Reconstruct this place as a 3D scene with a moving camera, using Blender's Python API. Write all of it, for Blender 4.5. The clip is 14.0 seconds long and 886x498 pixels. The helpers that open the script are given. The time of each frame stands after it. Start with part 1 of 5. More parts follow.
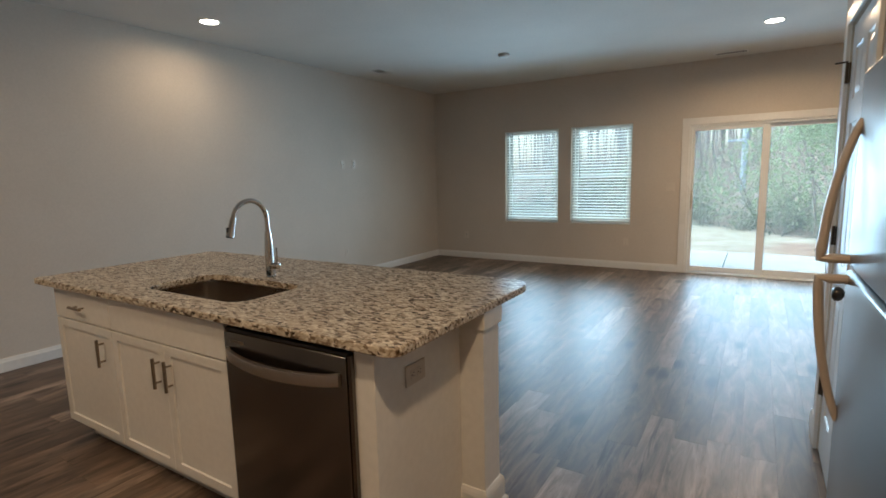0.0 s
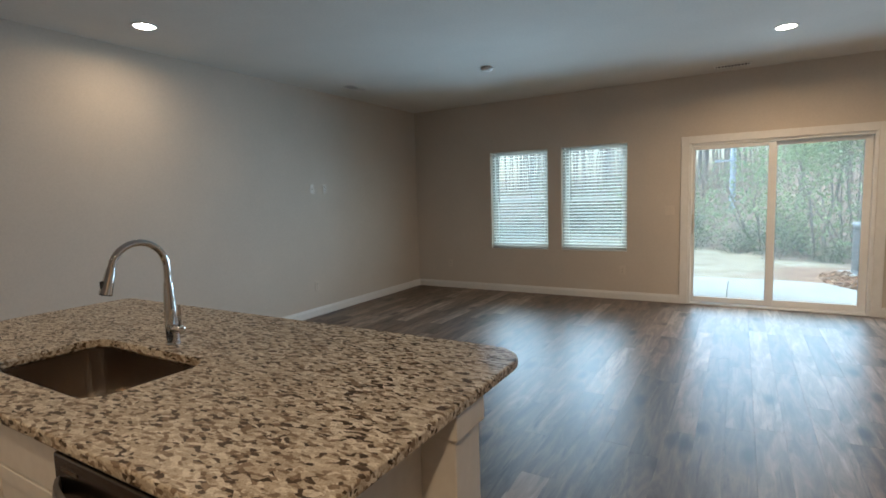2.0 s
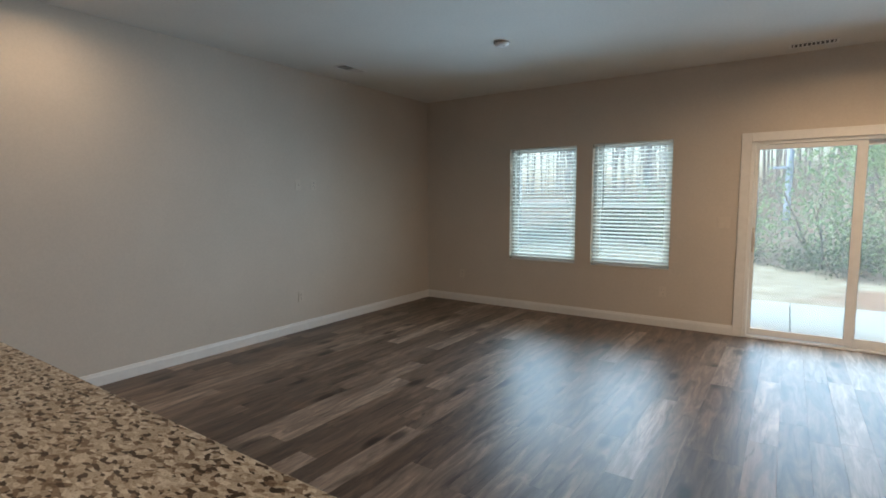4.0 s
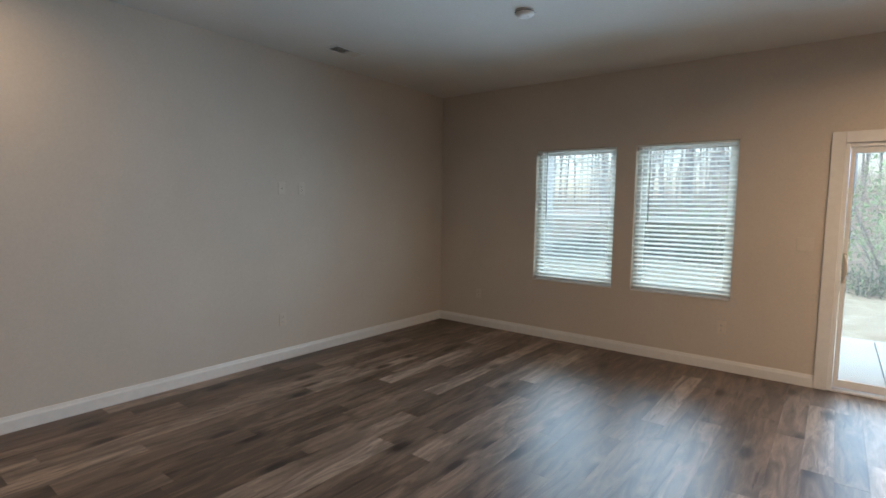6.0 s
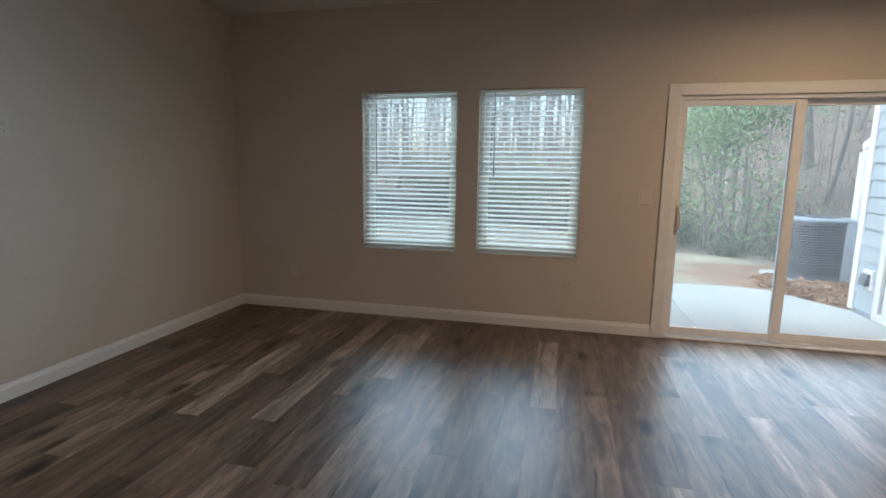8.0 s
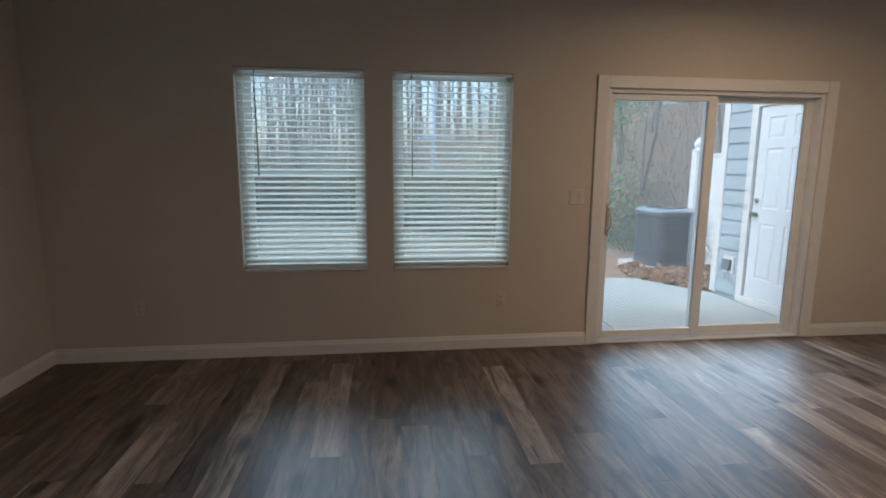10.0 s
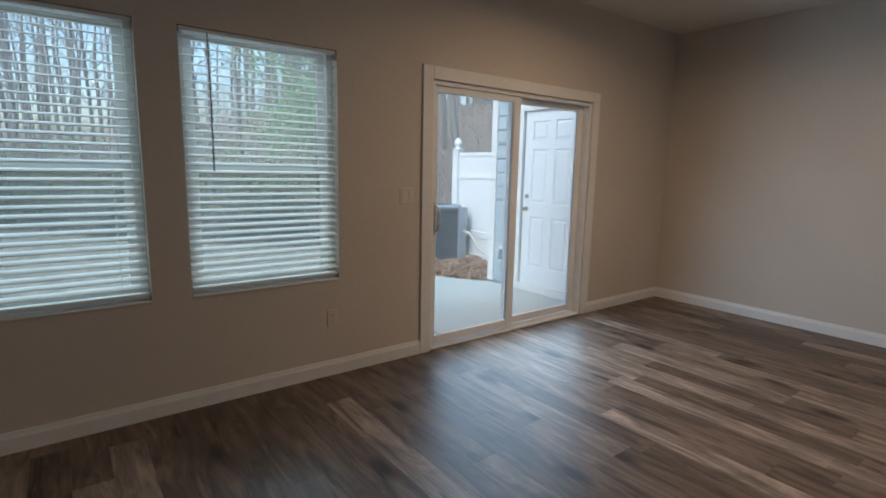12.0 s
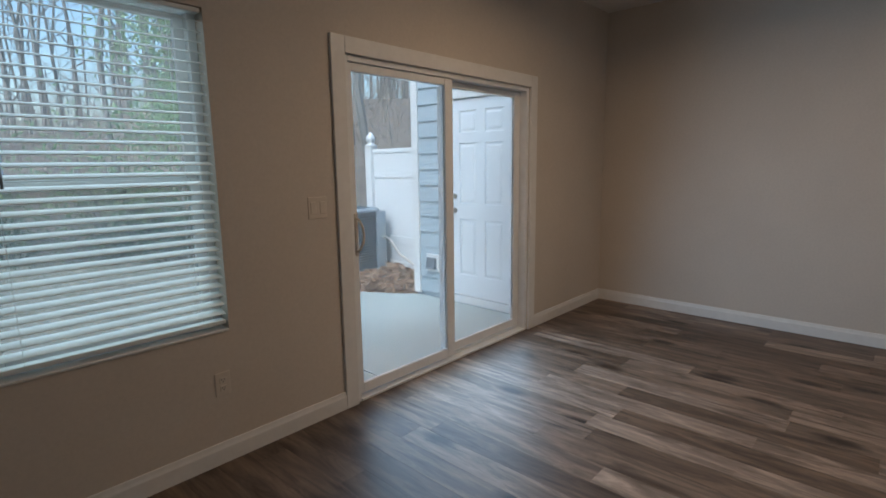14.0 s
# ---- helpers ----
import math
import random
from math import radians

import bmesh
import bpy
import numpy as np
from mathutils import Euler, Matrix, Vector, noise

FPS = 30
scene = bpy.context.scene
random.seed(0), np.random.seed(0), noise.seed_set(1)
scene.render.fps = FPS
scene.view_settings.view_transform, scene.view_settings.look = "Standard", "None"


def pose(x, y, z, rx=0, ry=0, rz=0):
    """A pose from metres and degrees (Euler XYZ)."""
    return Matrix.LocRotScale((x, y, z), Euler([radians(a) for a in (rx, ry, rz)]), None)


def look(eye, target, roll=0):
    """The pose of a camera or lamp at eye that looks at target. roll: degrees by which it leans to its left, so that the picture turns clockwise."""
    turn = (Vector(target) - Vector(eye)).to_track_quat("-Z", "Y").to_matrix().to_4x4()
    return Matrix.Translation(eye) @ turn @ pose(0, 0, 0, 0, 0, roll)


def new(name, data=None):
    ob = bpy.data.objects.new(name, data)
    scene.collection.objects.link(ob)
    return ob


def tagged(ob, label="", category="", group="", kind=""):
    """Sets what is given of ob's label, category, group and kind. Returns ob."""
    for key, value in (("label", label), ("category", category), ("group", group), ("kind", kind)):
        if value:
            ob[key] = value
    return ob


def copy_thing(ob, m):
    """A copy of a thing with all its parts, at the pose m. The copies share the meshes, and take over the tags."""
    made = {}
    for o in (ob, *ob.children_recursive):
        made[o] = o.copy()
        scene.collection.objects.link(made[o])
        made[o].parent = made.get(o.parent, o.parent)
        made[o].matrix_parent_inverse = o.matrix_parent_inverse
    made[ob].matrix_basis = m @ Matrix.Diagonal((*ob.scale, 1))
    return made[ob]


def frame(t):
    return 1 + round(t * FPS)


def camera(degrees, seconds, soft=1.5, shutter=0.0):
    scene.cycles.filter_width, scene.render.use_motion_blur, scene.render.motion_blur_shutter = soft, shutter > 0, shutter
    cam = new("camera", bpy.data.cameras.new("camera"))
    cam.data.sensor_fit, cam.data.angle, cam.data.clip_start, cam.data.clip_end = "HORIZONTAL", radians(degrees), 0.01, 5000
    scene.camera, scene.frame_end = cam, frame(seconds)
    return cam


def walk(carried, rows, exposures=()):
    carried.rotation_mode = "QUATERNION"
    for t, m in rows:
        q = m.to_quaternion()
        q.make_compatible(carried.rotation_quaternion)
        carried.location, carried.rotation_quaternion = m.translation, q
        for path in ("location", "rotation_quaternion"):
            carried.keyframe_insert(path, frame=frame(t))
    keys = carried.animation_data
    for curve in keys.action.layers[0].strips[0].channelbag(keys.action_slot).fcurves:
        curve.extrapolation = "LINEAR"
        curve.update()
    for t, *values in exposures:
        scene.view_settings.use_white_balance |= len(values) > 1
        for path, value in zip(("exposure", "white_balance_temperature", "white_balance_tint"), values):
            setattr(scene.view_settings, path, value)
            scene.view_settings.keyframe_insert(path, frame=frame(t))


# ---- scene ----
SKY, SUN, LAMP, LAMP_COLOR = 0.15, 0.85, 8.4, (1.0, 0.63, 0.34)
DAY_DOOR, DAY_WINDOW, DAY_COLOR = 15.8, 3.2, (0.58, 0.81, 1.0)
cam = camera(82.5, 14.0, soft=1.7)
METRES, EYE, TILT, LEAN, TURN = 6.7, 1.413, -0.40, 0.58, 31.89
ROWS = [
    (0.0, 0.0, 0.0, 0.0, -0.11, -7.81, 0.82),
    (0.5, 0.0005, 0.0052, 0.0014, 1.09, -7.37, -0.02),
    (1.0, -0.001, 0.0255, 0.0018, 1.41, -6.14, -0.51),
    (1.5, -0.0019, 0.0613, 0.0043, 0.14, -5.61, 0.63),
    (2.0, 0.015, 0.0983, 0.0051, -1.53, -5.37, 1.26),
    (2.5, 0.0289, 0.1308, 0.0045, 0.24, -5.23, -0.45),
    (3.0, 0.0364, 0.1659, 0.0053, 1.12, -5.31, -0.4),
    (5.5, 0.0982, 0.3504, 0.0083, 5.2, -4.8, -1.48),
    (6.0, 0.0895, 0.3825, 0.0104, 5.99, -4.49, -1.49),
    (6.5, 0.0741, 0.4172, 0.011, 1.77, -4.01, -1.35),
    (7.0, 0.067, 0.4559, 0.006, 0.34, -4.12, -1.42),
    (7.5, 0.0539, 0.4941, 0.0036, -7.59, -6.7, -2.03),
    (8.0, 0.033, 0.5331, 0.0014, -18.6, -8.34, -1.21),
    (8.2, 0.03, 0.5455, 0.0022, -20.07, -8.57, -0.6),
    (10.3, -0.0222, 0.7155, 0.0032, -44.3, -8.24, -1.35),
    (10.5, -0.0275, 0.7317, 0.0039, -48.55, -8.29, -1.89),
    (11.0, -0.0348, 0.7617, 0.0041, -58.36, -8.43, -1.05),
    (11.5, -0.0223, 0.7905, 0.0023, -63.78, -8.34, -0.24),
    (12.0, -0.0136, 0.8217, 0.0013, -68.9, -8.38, -0.97),
    (12.5, -0.0073, 0.847, 0.0029, -74.77, -8.5, -0.64),
    (13.0, 0.0202, 0.8554, 0.0036, -78.12, -8.72, 0.48),
    (13.5, 0.0589, 0.863, 0.0051, -78.65, -8.51, 0.75),
    (14.0, 0.0955, 0.8756, 0.0064, -79.21, -8.85, 1.07),
]
walk(cam, [(t, pose(0, 0, EYE, TILT, LEAN, TURN) @ pose(METRES * x, METRES * y, METRES * z, 90 + pitch, roll, yaw)) for t, x, y, z, yaw, pitch, roll in ROWS],
     [(0.0, 1.66, 5680, 2), (3.0, 1.52, 5800, 4), (5.5, 1.62, 5980, 8), (6.5, 1.58, 5940, 9), (7.5, 1.46, 5900, 9), (8.0, 1.26, 5850, 9), (10.5, 0.80, 5720, 8), (13.0, 0.70, 5600, 7), (14.0, 0.58, 5550, 7)])

# ---- world, sun, exposure ----
world = bpy.data.worlds.new("overcast_sky")
scene.world = world
world.use_nodes = True
wn = world.node_tree.nodes
wl = world.node_tree.links
sky = wn.new("ShaderNodeTexSky")
sky.sky_type = "NISHITA"
sky.sun_disc = False
sky.sun_elevation = radians(48)
sky.sun_rotation = radians(250)
sky.air_density, sky.dust_density = 1.2, 3.0
wn["Background"].inputs["Strength"].default_value = SKY
cloud = wn.new("ShaderNodeHueSaturation")
cloud.inputs["Hue"].default_value = 0.487
cloud.inputs["Saturation"].default_value, cloud.inputs["Value"].default_value = 1.0, 1.12
wl.new(sky.outputs["Color"], cloud.inputs["Color"])
wl.new(cloud.outputs["Color"], wn["Background"].inputs["Color"])

sun = new("sun", bpy.data.lights.new("sun", "SUN"))
sun.data.energy, sun.data.angle, sun.data.color = SUN, radians(14), (0.52, 0.84, 1.0)
sun.matrix_world = look((0, 0, 20), (12.0, 5.0, 3.5))


def day_lamp(x0, x1, y, z0, z1, watts, color=DAY_COLOR, spread=165, down=0):
    """The sky's light in an opening, shining into the room and tipped down by some degrees."""
    ob = new("daylight", bpy.data.lights.new("daylight", "AREA"))
    ob.data.shape, ob.data.size, ob.data.size_y = "RECTANGLE", x1 - x0, z1 - z0
    ob.data.energy, ob.data.color, ob.data.spread = watts, color, radians(spread)
    ob.matrix_world = pose((x0 + x1) / 2, y, (z0 + z1) / 2, down - 90, 0, 0)


for z in (0.15, 0.60, 1.05, 1.50):
    day_lamp(-0.76, 0.93, 7.56, z, z + 0.40, DAY_DOOR / 4, down=15)
day_lamp(-3.49, -2.68, 7.705, 0.71, 2.04, DAY_WINDOW * 0.85, (0.80, 0.94, 0.94))
day_lamp(-2.40, -1.60, 7.705, 0.71, 2.04, DAY_WINDOW * 0.85, (0.80, 0.94, 0.94))
day_lamp(-3.49, -2.68, 7.627, 0.71, 2.04, DAY_WINDOW * 1.55, spread=95)
day_lamp(-2.40, -1.60, 7.627, 0.71, 2.04, DAY_WINDOW * 1.55, spread=95)


# ---- geometry helpers ----
def box(bm, x0, x1, y0, y1, z0, z1, bevel=0.0, seg=1):
    """An upright box, its edges rounded by bevel."""
    vs = [bm.verts.new((x, y, z)) for x in (x0, x1) for y in (y0, y1) for z in (z0, z1)]
    fs = [bm.faces.new([vs[i] for i in f]) for f in ((0, 1, 3, 2), (4, 6, 7, 5), (0, 4, 5, 1), (2, 3, 7, 6), (0, 2, 6, 4), (1, 5, 7, 3))]
    if bevel:
        es = {e for f in fs for e in f.edges}
        bmesh.ops.bevel(bm, geom=list(es), offset=bevel, segments=seg, profile=0.5, affect="EDGES")


def boxed(*a, **k):
    bm = bmesh.new()
    box(bm, *a, **k)
    return bm


def link(name, bm, material, smooth=False):
    me = bpy.data.meshes.new(name)
    bmesh.ops.recalc_face_normals(bm, faces=bm.faces)
    bm.to_mesh(me)
    bm.free()
    if smooth:
        for p in me.polygons:
            p.use_smooth = True
        me.set_sharp_from_angle(angle=radians(35))
    me.materials.append(material)
    return new(name, me)


def part(name, bm, material, parent, label="", smooth=False):
    """One mesh object under a thing or a part."""
    ob = link(name, bm, material, smooth)
    ob.parent = parent
    if label:
        ob["label"] = label
    return ob


def thing(name, label, category, at=(0, 0, 0), group="", kind=""):
    """An Empty at its base that parents the parts, which are built in its own coordinates."""
    ob = new(name)
    ob.empty_display_size = 0.1
    ob.location = at
    return tagged(ob, label, category, group, kind)


def structure(name, bm, material, label, category, smooth=False):
    return tagged(link(name, bm, material, smooth), label, category, kind="structure")


def tube(bm, pts, radii, n=12, cap=True):
    """A round tube through pts; radii one number or one a point."""
    pts = [Vector(p) for p in pts]
    if not hasattr(radii, "__len__"):
        radii = [radii] * len(pts)
    rings, side = [], None
    for i, p in enumerate(pts):
        d = (pts[min(i + 1, len(pts) - 1)] - pts[max(i - 1, 0)]).normalized()
        if side is None:
            side = d.orthogonal().normalized()
        side = (side - d * side.dot(d)).normalized()
        up = d.cross(side)
        rings.append([bm.verts.new(p + radii[i] * (math.cos(2 * math.pi * k / n) * side + math.sin(2 * math.pi * k / n) * up)) for k in range(n)])
    for a, b in zip(rings, rings[1:]):
        for k in range(n):
            bm.faces.new((a[k], a[(k + 1) % n], b[(k + 1) % n], b[k]))
    if cap:
        bm.faces.new(rings[0][::-1])
        bm.faces.new(rings[-1])


def lathe(bm, profile, n=24, cx=0.0, cy=0.0):
    """A turned body: profile rows of radius and height."""
    rings = [[bm.verts.new((cx + r * math.cos(2 * math.pi * k / n), cy + r * math.sin(2 * math.pi * k / n), z)) for k in range(n)] for r, z in profile]
    for a, b in zip(rings, rings[1:]):
        for k in range(n):
            bm.faces.new((a[k], a[(k + 1) % n], b[(k + 1) % n], b[k]))
    bm.faces.new(rings[0][::-1])
    bm.faces.new(rings[-1])


def rounded(x0, x1, y0, y1, r, n=6):
    """The outline of a rectangle whose corners are rounded: r one number, or four from the low corner anticlockwise."""
    if not hasattr(r, "__len__"):
        r = (r,) * 4
    pts = []
    for (cx, cy, a), q in zip(((x0, y0, 180), (x1, y0, 270), (x1, y1, 0), (x0, y1, 90)), r):
        ox = cx + q * (1 if cx == x0 else -1)
        oy = cy + q * (1 if cy == y0 else -1)
        for k in range(n + 1):
            b = radians(a + 90 * k / n)
            pts.append((ox + q * math.cos(b), oy + q * math.sin(b)))
    return pts


def loft(bm, loops, close_last=True):
    rings = [[bm.verts.new(p) for p in lp] for lp in loops]
    m = len(rings[0])
    for a, b in zip(rings, rings[1:]):
        for k in range(m):
            bm.faces.new((a[k], a[(k + 1) % m], b[(k + 1) % m], b[k]))
    if close_last:
        bm.faces.new(rings[-1])
    return rings


def wall_grid(xs, zs, y0, y1, holes, axis="y"):
    """A wall with thickness whose openings go right through. holes: (x0, x1, z0, z1)."""
    bm = bmesh.new()
    xs = sorted(set(xs) | {h[i] for h in holes for i in (0, 1)})
    zs = sorted(set(zs) | {h[i] for h in holes for i in (2, 3)})
    solid = {}
    for i in range(len(xs) - 1):
        for j in range(len(zs) - 1):
            cx, cz = (xs[i] + xs[i + 1]) / 2, (zs[j] + zs[j + 1]) / 2
            solid[i, j] = not any(h[0] < cx < h[1] and h[2] < cz < h[3] for h in holes)
    cache = {}

    def v(x, y, z):
        key = (x, y, z)
        if key not in cache:
            cache[key] = bm.verts.new((x, y, z) if axis == "y" else (y, x, z))
        return cache[key]

    for (i, j), s in solid.items():
        if not s:
            continue
        xa, xb, za, zb = xs[i], xs[i + 1], zs[j], zs[j + 1]
        bm.faces.new((v(xa, y0, za), v(xb, y0, za), v(xb, y0, zb), v(xa, y0, zb)))
        bm.faces.new((v(xa, y1, za), v(xa, y1, zb), v(xb, y1, zb), v(xb, y1, za)))
        if not solid.get((i - 1, j)):
            bm.faces.new((v(xa, y0, za), v(xa, y0, zb), v(xa, y1, zb), v(xa, y1, za)))
        if not solid.get((i + 1, j)):
            bm.faces.new((v(xb, y0, za), v(xb, y1, za), v(xb, y1, zb), v(xb, y0, zb)))
        if not solid.get((i, j - 1)):
            bm.faces.new((v(xa, y0, za), v(xa, y1, za), v(xb, y1, za), v(xb, y0, za)))
        if not solid.get((i, j + 1)):
            bm.faces.new((v(xa, y0, zb), v(xb, y0, zb), v(xb, y1, zb), v(xa, y1, zb)))
    return bm


# ---- materials ----
class Nodes:
    """A node material in short form."""

    def __init__(self, name, rough=0.5, metal=0.0, spec=0.5):
        self.m = bpy.data.materials.new(name)
        self.m.use_nodes = True
        self.t = self.m.node_tree
        self.b = self.t.nodes["Principled BSDF"]
        self.b.inputs["Roughness"].default_value = rough
        self.b.inputs["Metallic"].default_value = metal
        self.b.inputs["Specular IOR Level"].default_value = spec
        self.co = self.t.nodes.new("ShaderNodeTexCoord")

    def add(self, kind, **values):
        n = self.t.nodes.new(kind)
        for k, v in values.items():
            n.inputs[k].default_value = v
        return n

    def link(self, a, b):
        self.t.links.new(a, b)

    def mapped(self, scale, source="Object"):
        n = self.add("ShaderNodeMapping", Scale=scale)
        self.link(self.co.outputs[source], n.inputs["Vector"])
        return n.outputs["Vector"]

    def noise(self, scale, vec=None, detail=4.0, rough=0.55, distort=0.0):
        n = self.add("ShaderNodeTexNoise", Scale=scale, Detail=detail, Roughness=rough, Distortion=distort)
        self.link(vec or self.co.outputs["Object"], n.inputs["Vector"])
        return n.outputs["Fac"]

    def ramp(self, fac, stops):
        n = self.t.nodes.new("ShaderNodeValToRGB")
        el = n.color_ramp.elements
        while len(el) < len(stops):
            el.new(0.5)
        for e, (p, c) in zip(el, stops):
            e.position, e.color = p, (*c, 1.0) if len(c) == 3 else c
        self.link(fac, n.inputs["Fac"])
        return n.outputs["Color"]

    def mix(self, fac, a, b, blend="MIX"):
        n = self.t.nodes.new("ShaderNodeMix")
        n.data_type, n.blend_type = "RGBA", blend
        for sock, v in ((n.inputs[0], fac), (n.inputs[6], a), (n.inputs[7], b)):
            if isinstance(v, (int, float)):
                sock.default_value = v
            elif isinstance(v, tuple):
                sock.default_value = (*v, 1.0)
            else:
                self.link(v, sock)
        return n.outputs[2]

    def math(self, op, a, b=0.0):
        n = self.t.nodes.new("ShaderNodeMath")
        n.operation = op
        for sock, v in zip(n.inputs, (a, b)):
            if isinstance(v, (int, float)):
                sock.default_value = v
            else:
                self.link(v, sock)
        return n.outputs[0]

    def color(self, c):
        if isinstance(c, tuple):
            self.b.inputs["Base Color"].default_value = (*c, 1.0)
        else:
            self.link(c, self.b.inputs["Base Color"])
        return self

    def rough(self, r):
        self.link(r, self.b.inputs["Roughness"])
        return self

    def bump(self, height, strength=0.2, distance=0.002):
        n = self.add("ShaderNodeBump", Strength=strength, Distance=distance)
        self.link(height, n.inputs["Height"])
        self.link(n.outputs["Normal"], self.b.inputs["Normal"])
        return self


def painted(name, c, rough, var=0.05, grain=220.0, strength=0.12, metal=0.0, spec=0.5):
    """Paint or plastic: two scales of slight unevenness and a fine relief."""
    k = Nodes(name, rough, metal, spec)
    lo = tuple(x * (1 - var) for x in c)
    hi = tuple(min(1, x * (1 + var)) for x in c)
    big = k.ramp(k.noise(1.7, detail=3.0), [(0.3, lo), (0.7, hi)])
    fine = k.ramp(k.noise(grain * 0.25), [(0.35, (0.95, 0.95, 0.95)), (0.65, (1, 1, 1))])
    k.color(k.mix(1.0, big, fine, "MULTIPLY"))
    k.bump(k.noise(grain, detail=2.0), strength, 0.001)
    return k.m


WALL_PAINT = painted("greige_wall_paint", (0.585, 0.523, 0.452), 0.75, 0.03, 260.0, 0.25)
CEILING_PAINT = painted("flat_white_ceiling_paint", (0.70, 0.675, 0.63), 0.9, 0.03, 180.0, 0.3)
TRIM_PAINT = painted("semi_gloss_white_trim", (0.75, 0.735, 0.71), 0.35, 0.03, 90.0, 0.05)
CABINET_PAINT = painted("warm_white_cabinet_paint", (0.77, 0.75, 0.71), 0.38, 0.03, 120.0, 0.04)
DOOR_PAINT = painted("white_door_paint", (0.78, 0.79, 0.80), 0.3, 0.03, 90.0, 0.06)
VINYL_WHITE = painted("white_vinyl", (0.80, 0.80, 0.79), 0.35, 0.02, 60.0, 0.03)
SLAT_WHITE = painted("white_faux_wood_slat", (0.80, 0.83, 0.81), 0.4, 0.03, 70.0, 0.05)
PLATE_WHITE = painted("white_plastic_plate", (0.62, 0.555, 0.475), 0.3, 0.02, 80.0, 0.02)
SLOT_DARK = painted("dark_plastic_slot", (0.03, 0.03, 0.03), 0.5, 0.1)
SIDING_PAINT = painted("pale_blue_grey_siding_paint", (0.40, 0.455, 0.485), 0.6, 0.05, 120.0, 0.2)
CORD = painted("grey_wand_plastic", (0.10, 0.11, 0.10), 0.4, 0.1)
GASKET = painted("grey_glazing_gasket", (0.25, 0.26, 0.27), 0.6, 0.1)
RUBBER = painted("black_rubber", (0.02, 0.02, 0.02), 0.6, 0.1)
NICKEL = painted("brushed_nickel", (0.34, 0.29, 0.235), 0.32, 0.08, 300.0, 0.05, metal=1.0)
BRONZE = painted("dark_bronze_metal", (0.10, 0.085, 0.07), 0.35, 0.15, 200.0, 0.05, metal=1.0)
CHROME = painted("polished_chrome", (0.62, 0.605, 0.59), 0.05, 0.02, 50.0, 0.01, metal=1.0)
AC_PAINT = painted("grey_condenser_paint", (0.14, 0.15, 0.16), 0.5, 0.1, 90.0, 0.1)
AC_LIGHT = painted("pale_grey_condenser_lid", (0.35, 0.40, 0.44), 0.45, 0.08, 90.0, 0.1)
POLE_WHITE = painted("pale_grey_pole", (0.50, 0.58, 0.70), 0.6, 0.1, 20.0, 0.1)


def steel_material(name, c, rough, grain=0.14):
    """Brushed stainless steel, its grain upright."""
    k = Nodes(name, rough, 1.0)
    g = k.noise(6.0, k.mapped((90, 90, 1.2)), 6.0, 0.7)
    k.color(k.ramp(g, [(0.3, tuple(x * (1 - grain) for x in c)), (0.7, c)]))
    k.rough(k.math("ADD", k.math("MULTIPLY", g, grain * 0.8), rough - grain * 0.3))
    return k.bump(g, 0.05, 0.0005).m


STEEL = steel_material("brushed_stainless_steel", (0.55, 0.52, 0.49), 0.30)
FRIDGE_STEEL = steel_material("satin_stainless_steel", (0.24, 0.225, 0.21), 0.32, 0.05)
SINK_STEEL = steel_material("satin_sink_steel", (0.50, 0.44, 0.385), 0.17)
DARK_STEEL = steel_material("dark_stainless_steel", (0.19, 0.173, 0.157), 0.24, 0.05)
HANDLE_METAL = painted("satin_champagne_handle", (0.56, 0.48, 0.40), 0.34, 0.05, 200.0, 0.03, metal=0.35)


def granite_material():
    """Beige granite with drawn-out brown and grey flakes."""
    k = Nodes("speckled_beige_granite", 0.16, 0.0, 0.09)
    warp = k.add("ShaderNodeTexNoise", Scale=26.0, Detail=3.0)
    k.link(k.co.outputs["Object"], warp.inputs["Vector"])
    move = k.t.nodes.new("ShaderNodeVectorMath")
    move.operation = "MULTIPLY_ADD"
    k.link(warp.outputs["Color"], move.inputs[0])
    move.inputs[1].default_value = (0.022, 0.022, 0.022)
    k.link(k.co.outputs["Object"], move.inputs[2])
    stretch = k.add("ShaderNodeMapping", Rotation=(0, 0, radians(14)), Scale=(52, 112, 112))
    k.link(move.outputs[0], stretch.inputs["Vector"])
    flakes = k.add("ShaderNodeTexVoronoi", Scale=1.0, Randomness=1.0)
    k.link(stretch.outputs[0], flakes.inputs["Vector"])
    pick = k.t.nodes.new("ShaderNodeSeparateColor")
    k.link(flakes.outputs["Color"], pick.inputs[0])
    base = k.ramp(pick.outputs[0], [(0.0, (0.055, 0.040, 0.028)), (0.13, (0.10, 0.072, 0.050)), (0.145, (0.21, 0.158, 0.112)), (0.31, (0.29, 0.228, 0.168)), (0.325, (0.47, 0.41, 0.325)), (0.74, (0.56, 0.505, 0.41)), (0.76, (0.66, 0.615, 0.52)), (1.0, (0.76, 0.72, 0.63))])
    base_node = base.node
    base_node.color_ramp.interpolation = "LINEAR"
    fine = k.ramp(k.noise(190.0, detail=3.0, rough=0.7), [(0.34, (0.60, 0.53, 0.45)), (0.45, (0.92, 0.9, 0.88)), (0.7, (1.05, 1.03, 1.0))])
    veins = k.ramp(k.noise(34.0, k.mapped((0.55, 1.2, 1.2)), 5.0, 0.65, 0.6), [(0.56, (1, 1, 1)), (0.64, (0.55, 0.47, 0.40))])
    k.color(k.mix(0.8, k.mix(1.0, base, fine, "MULTIPLY"), veins, "MULTIPLY"))
    k.rough(k.math("ADD", k.math("MULTIPLY", k.noise(80.0), 0.1), 0.27))
    return k.m


GRANITE = granite_material()


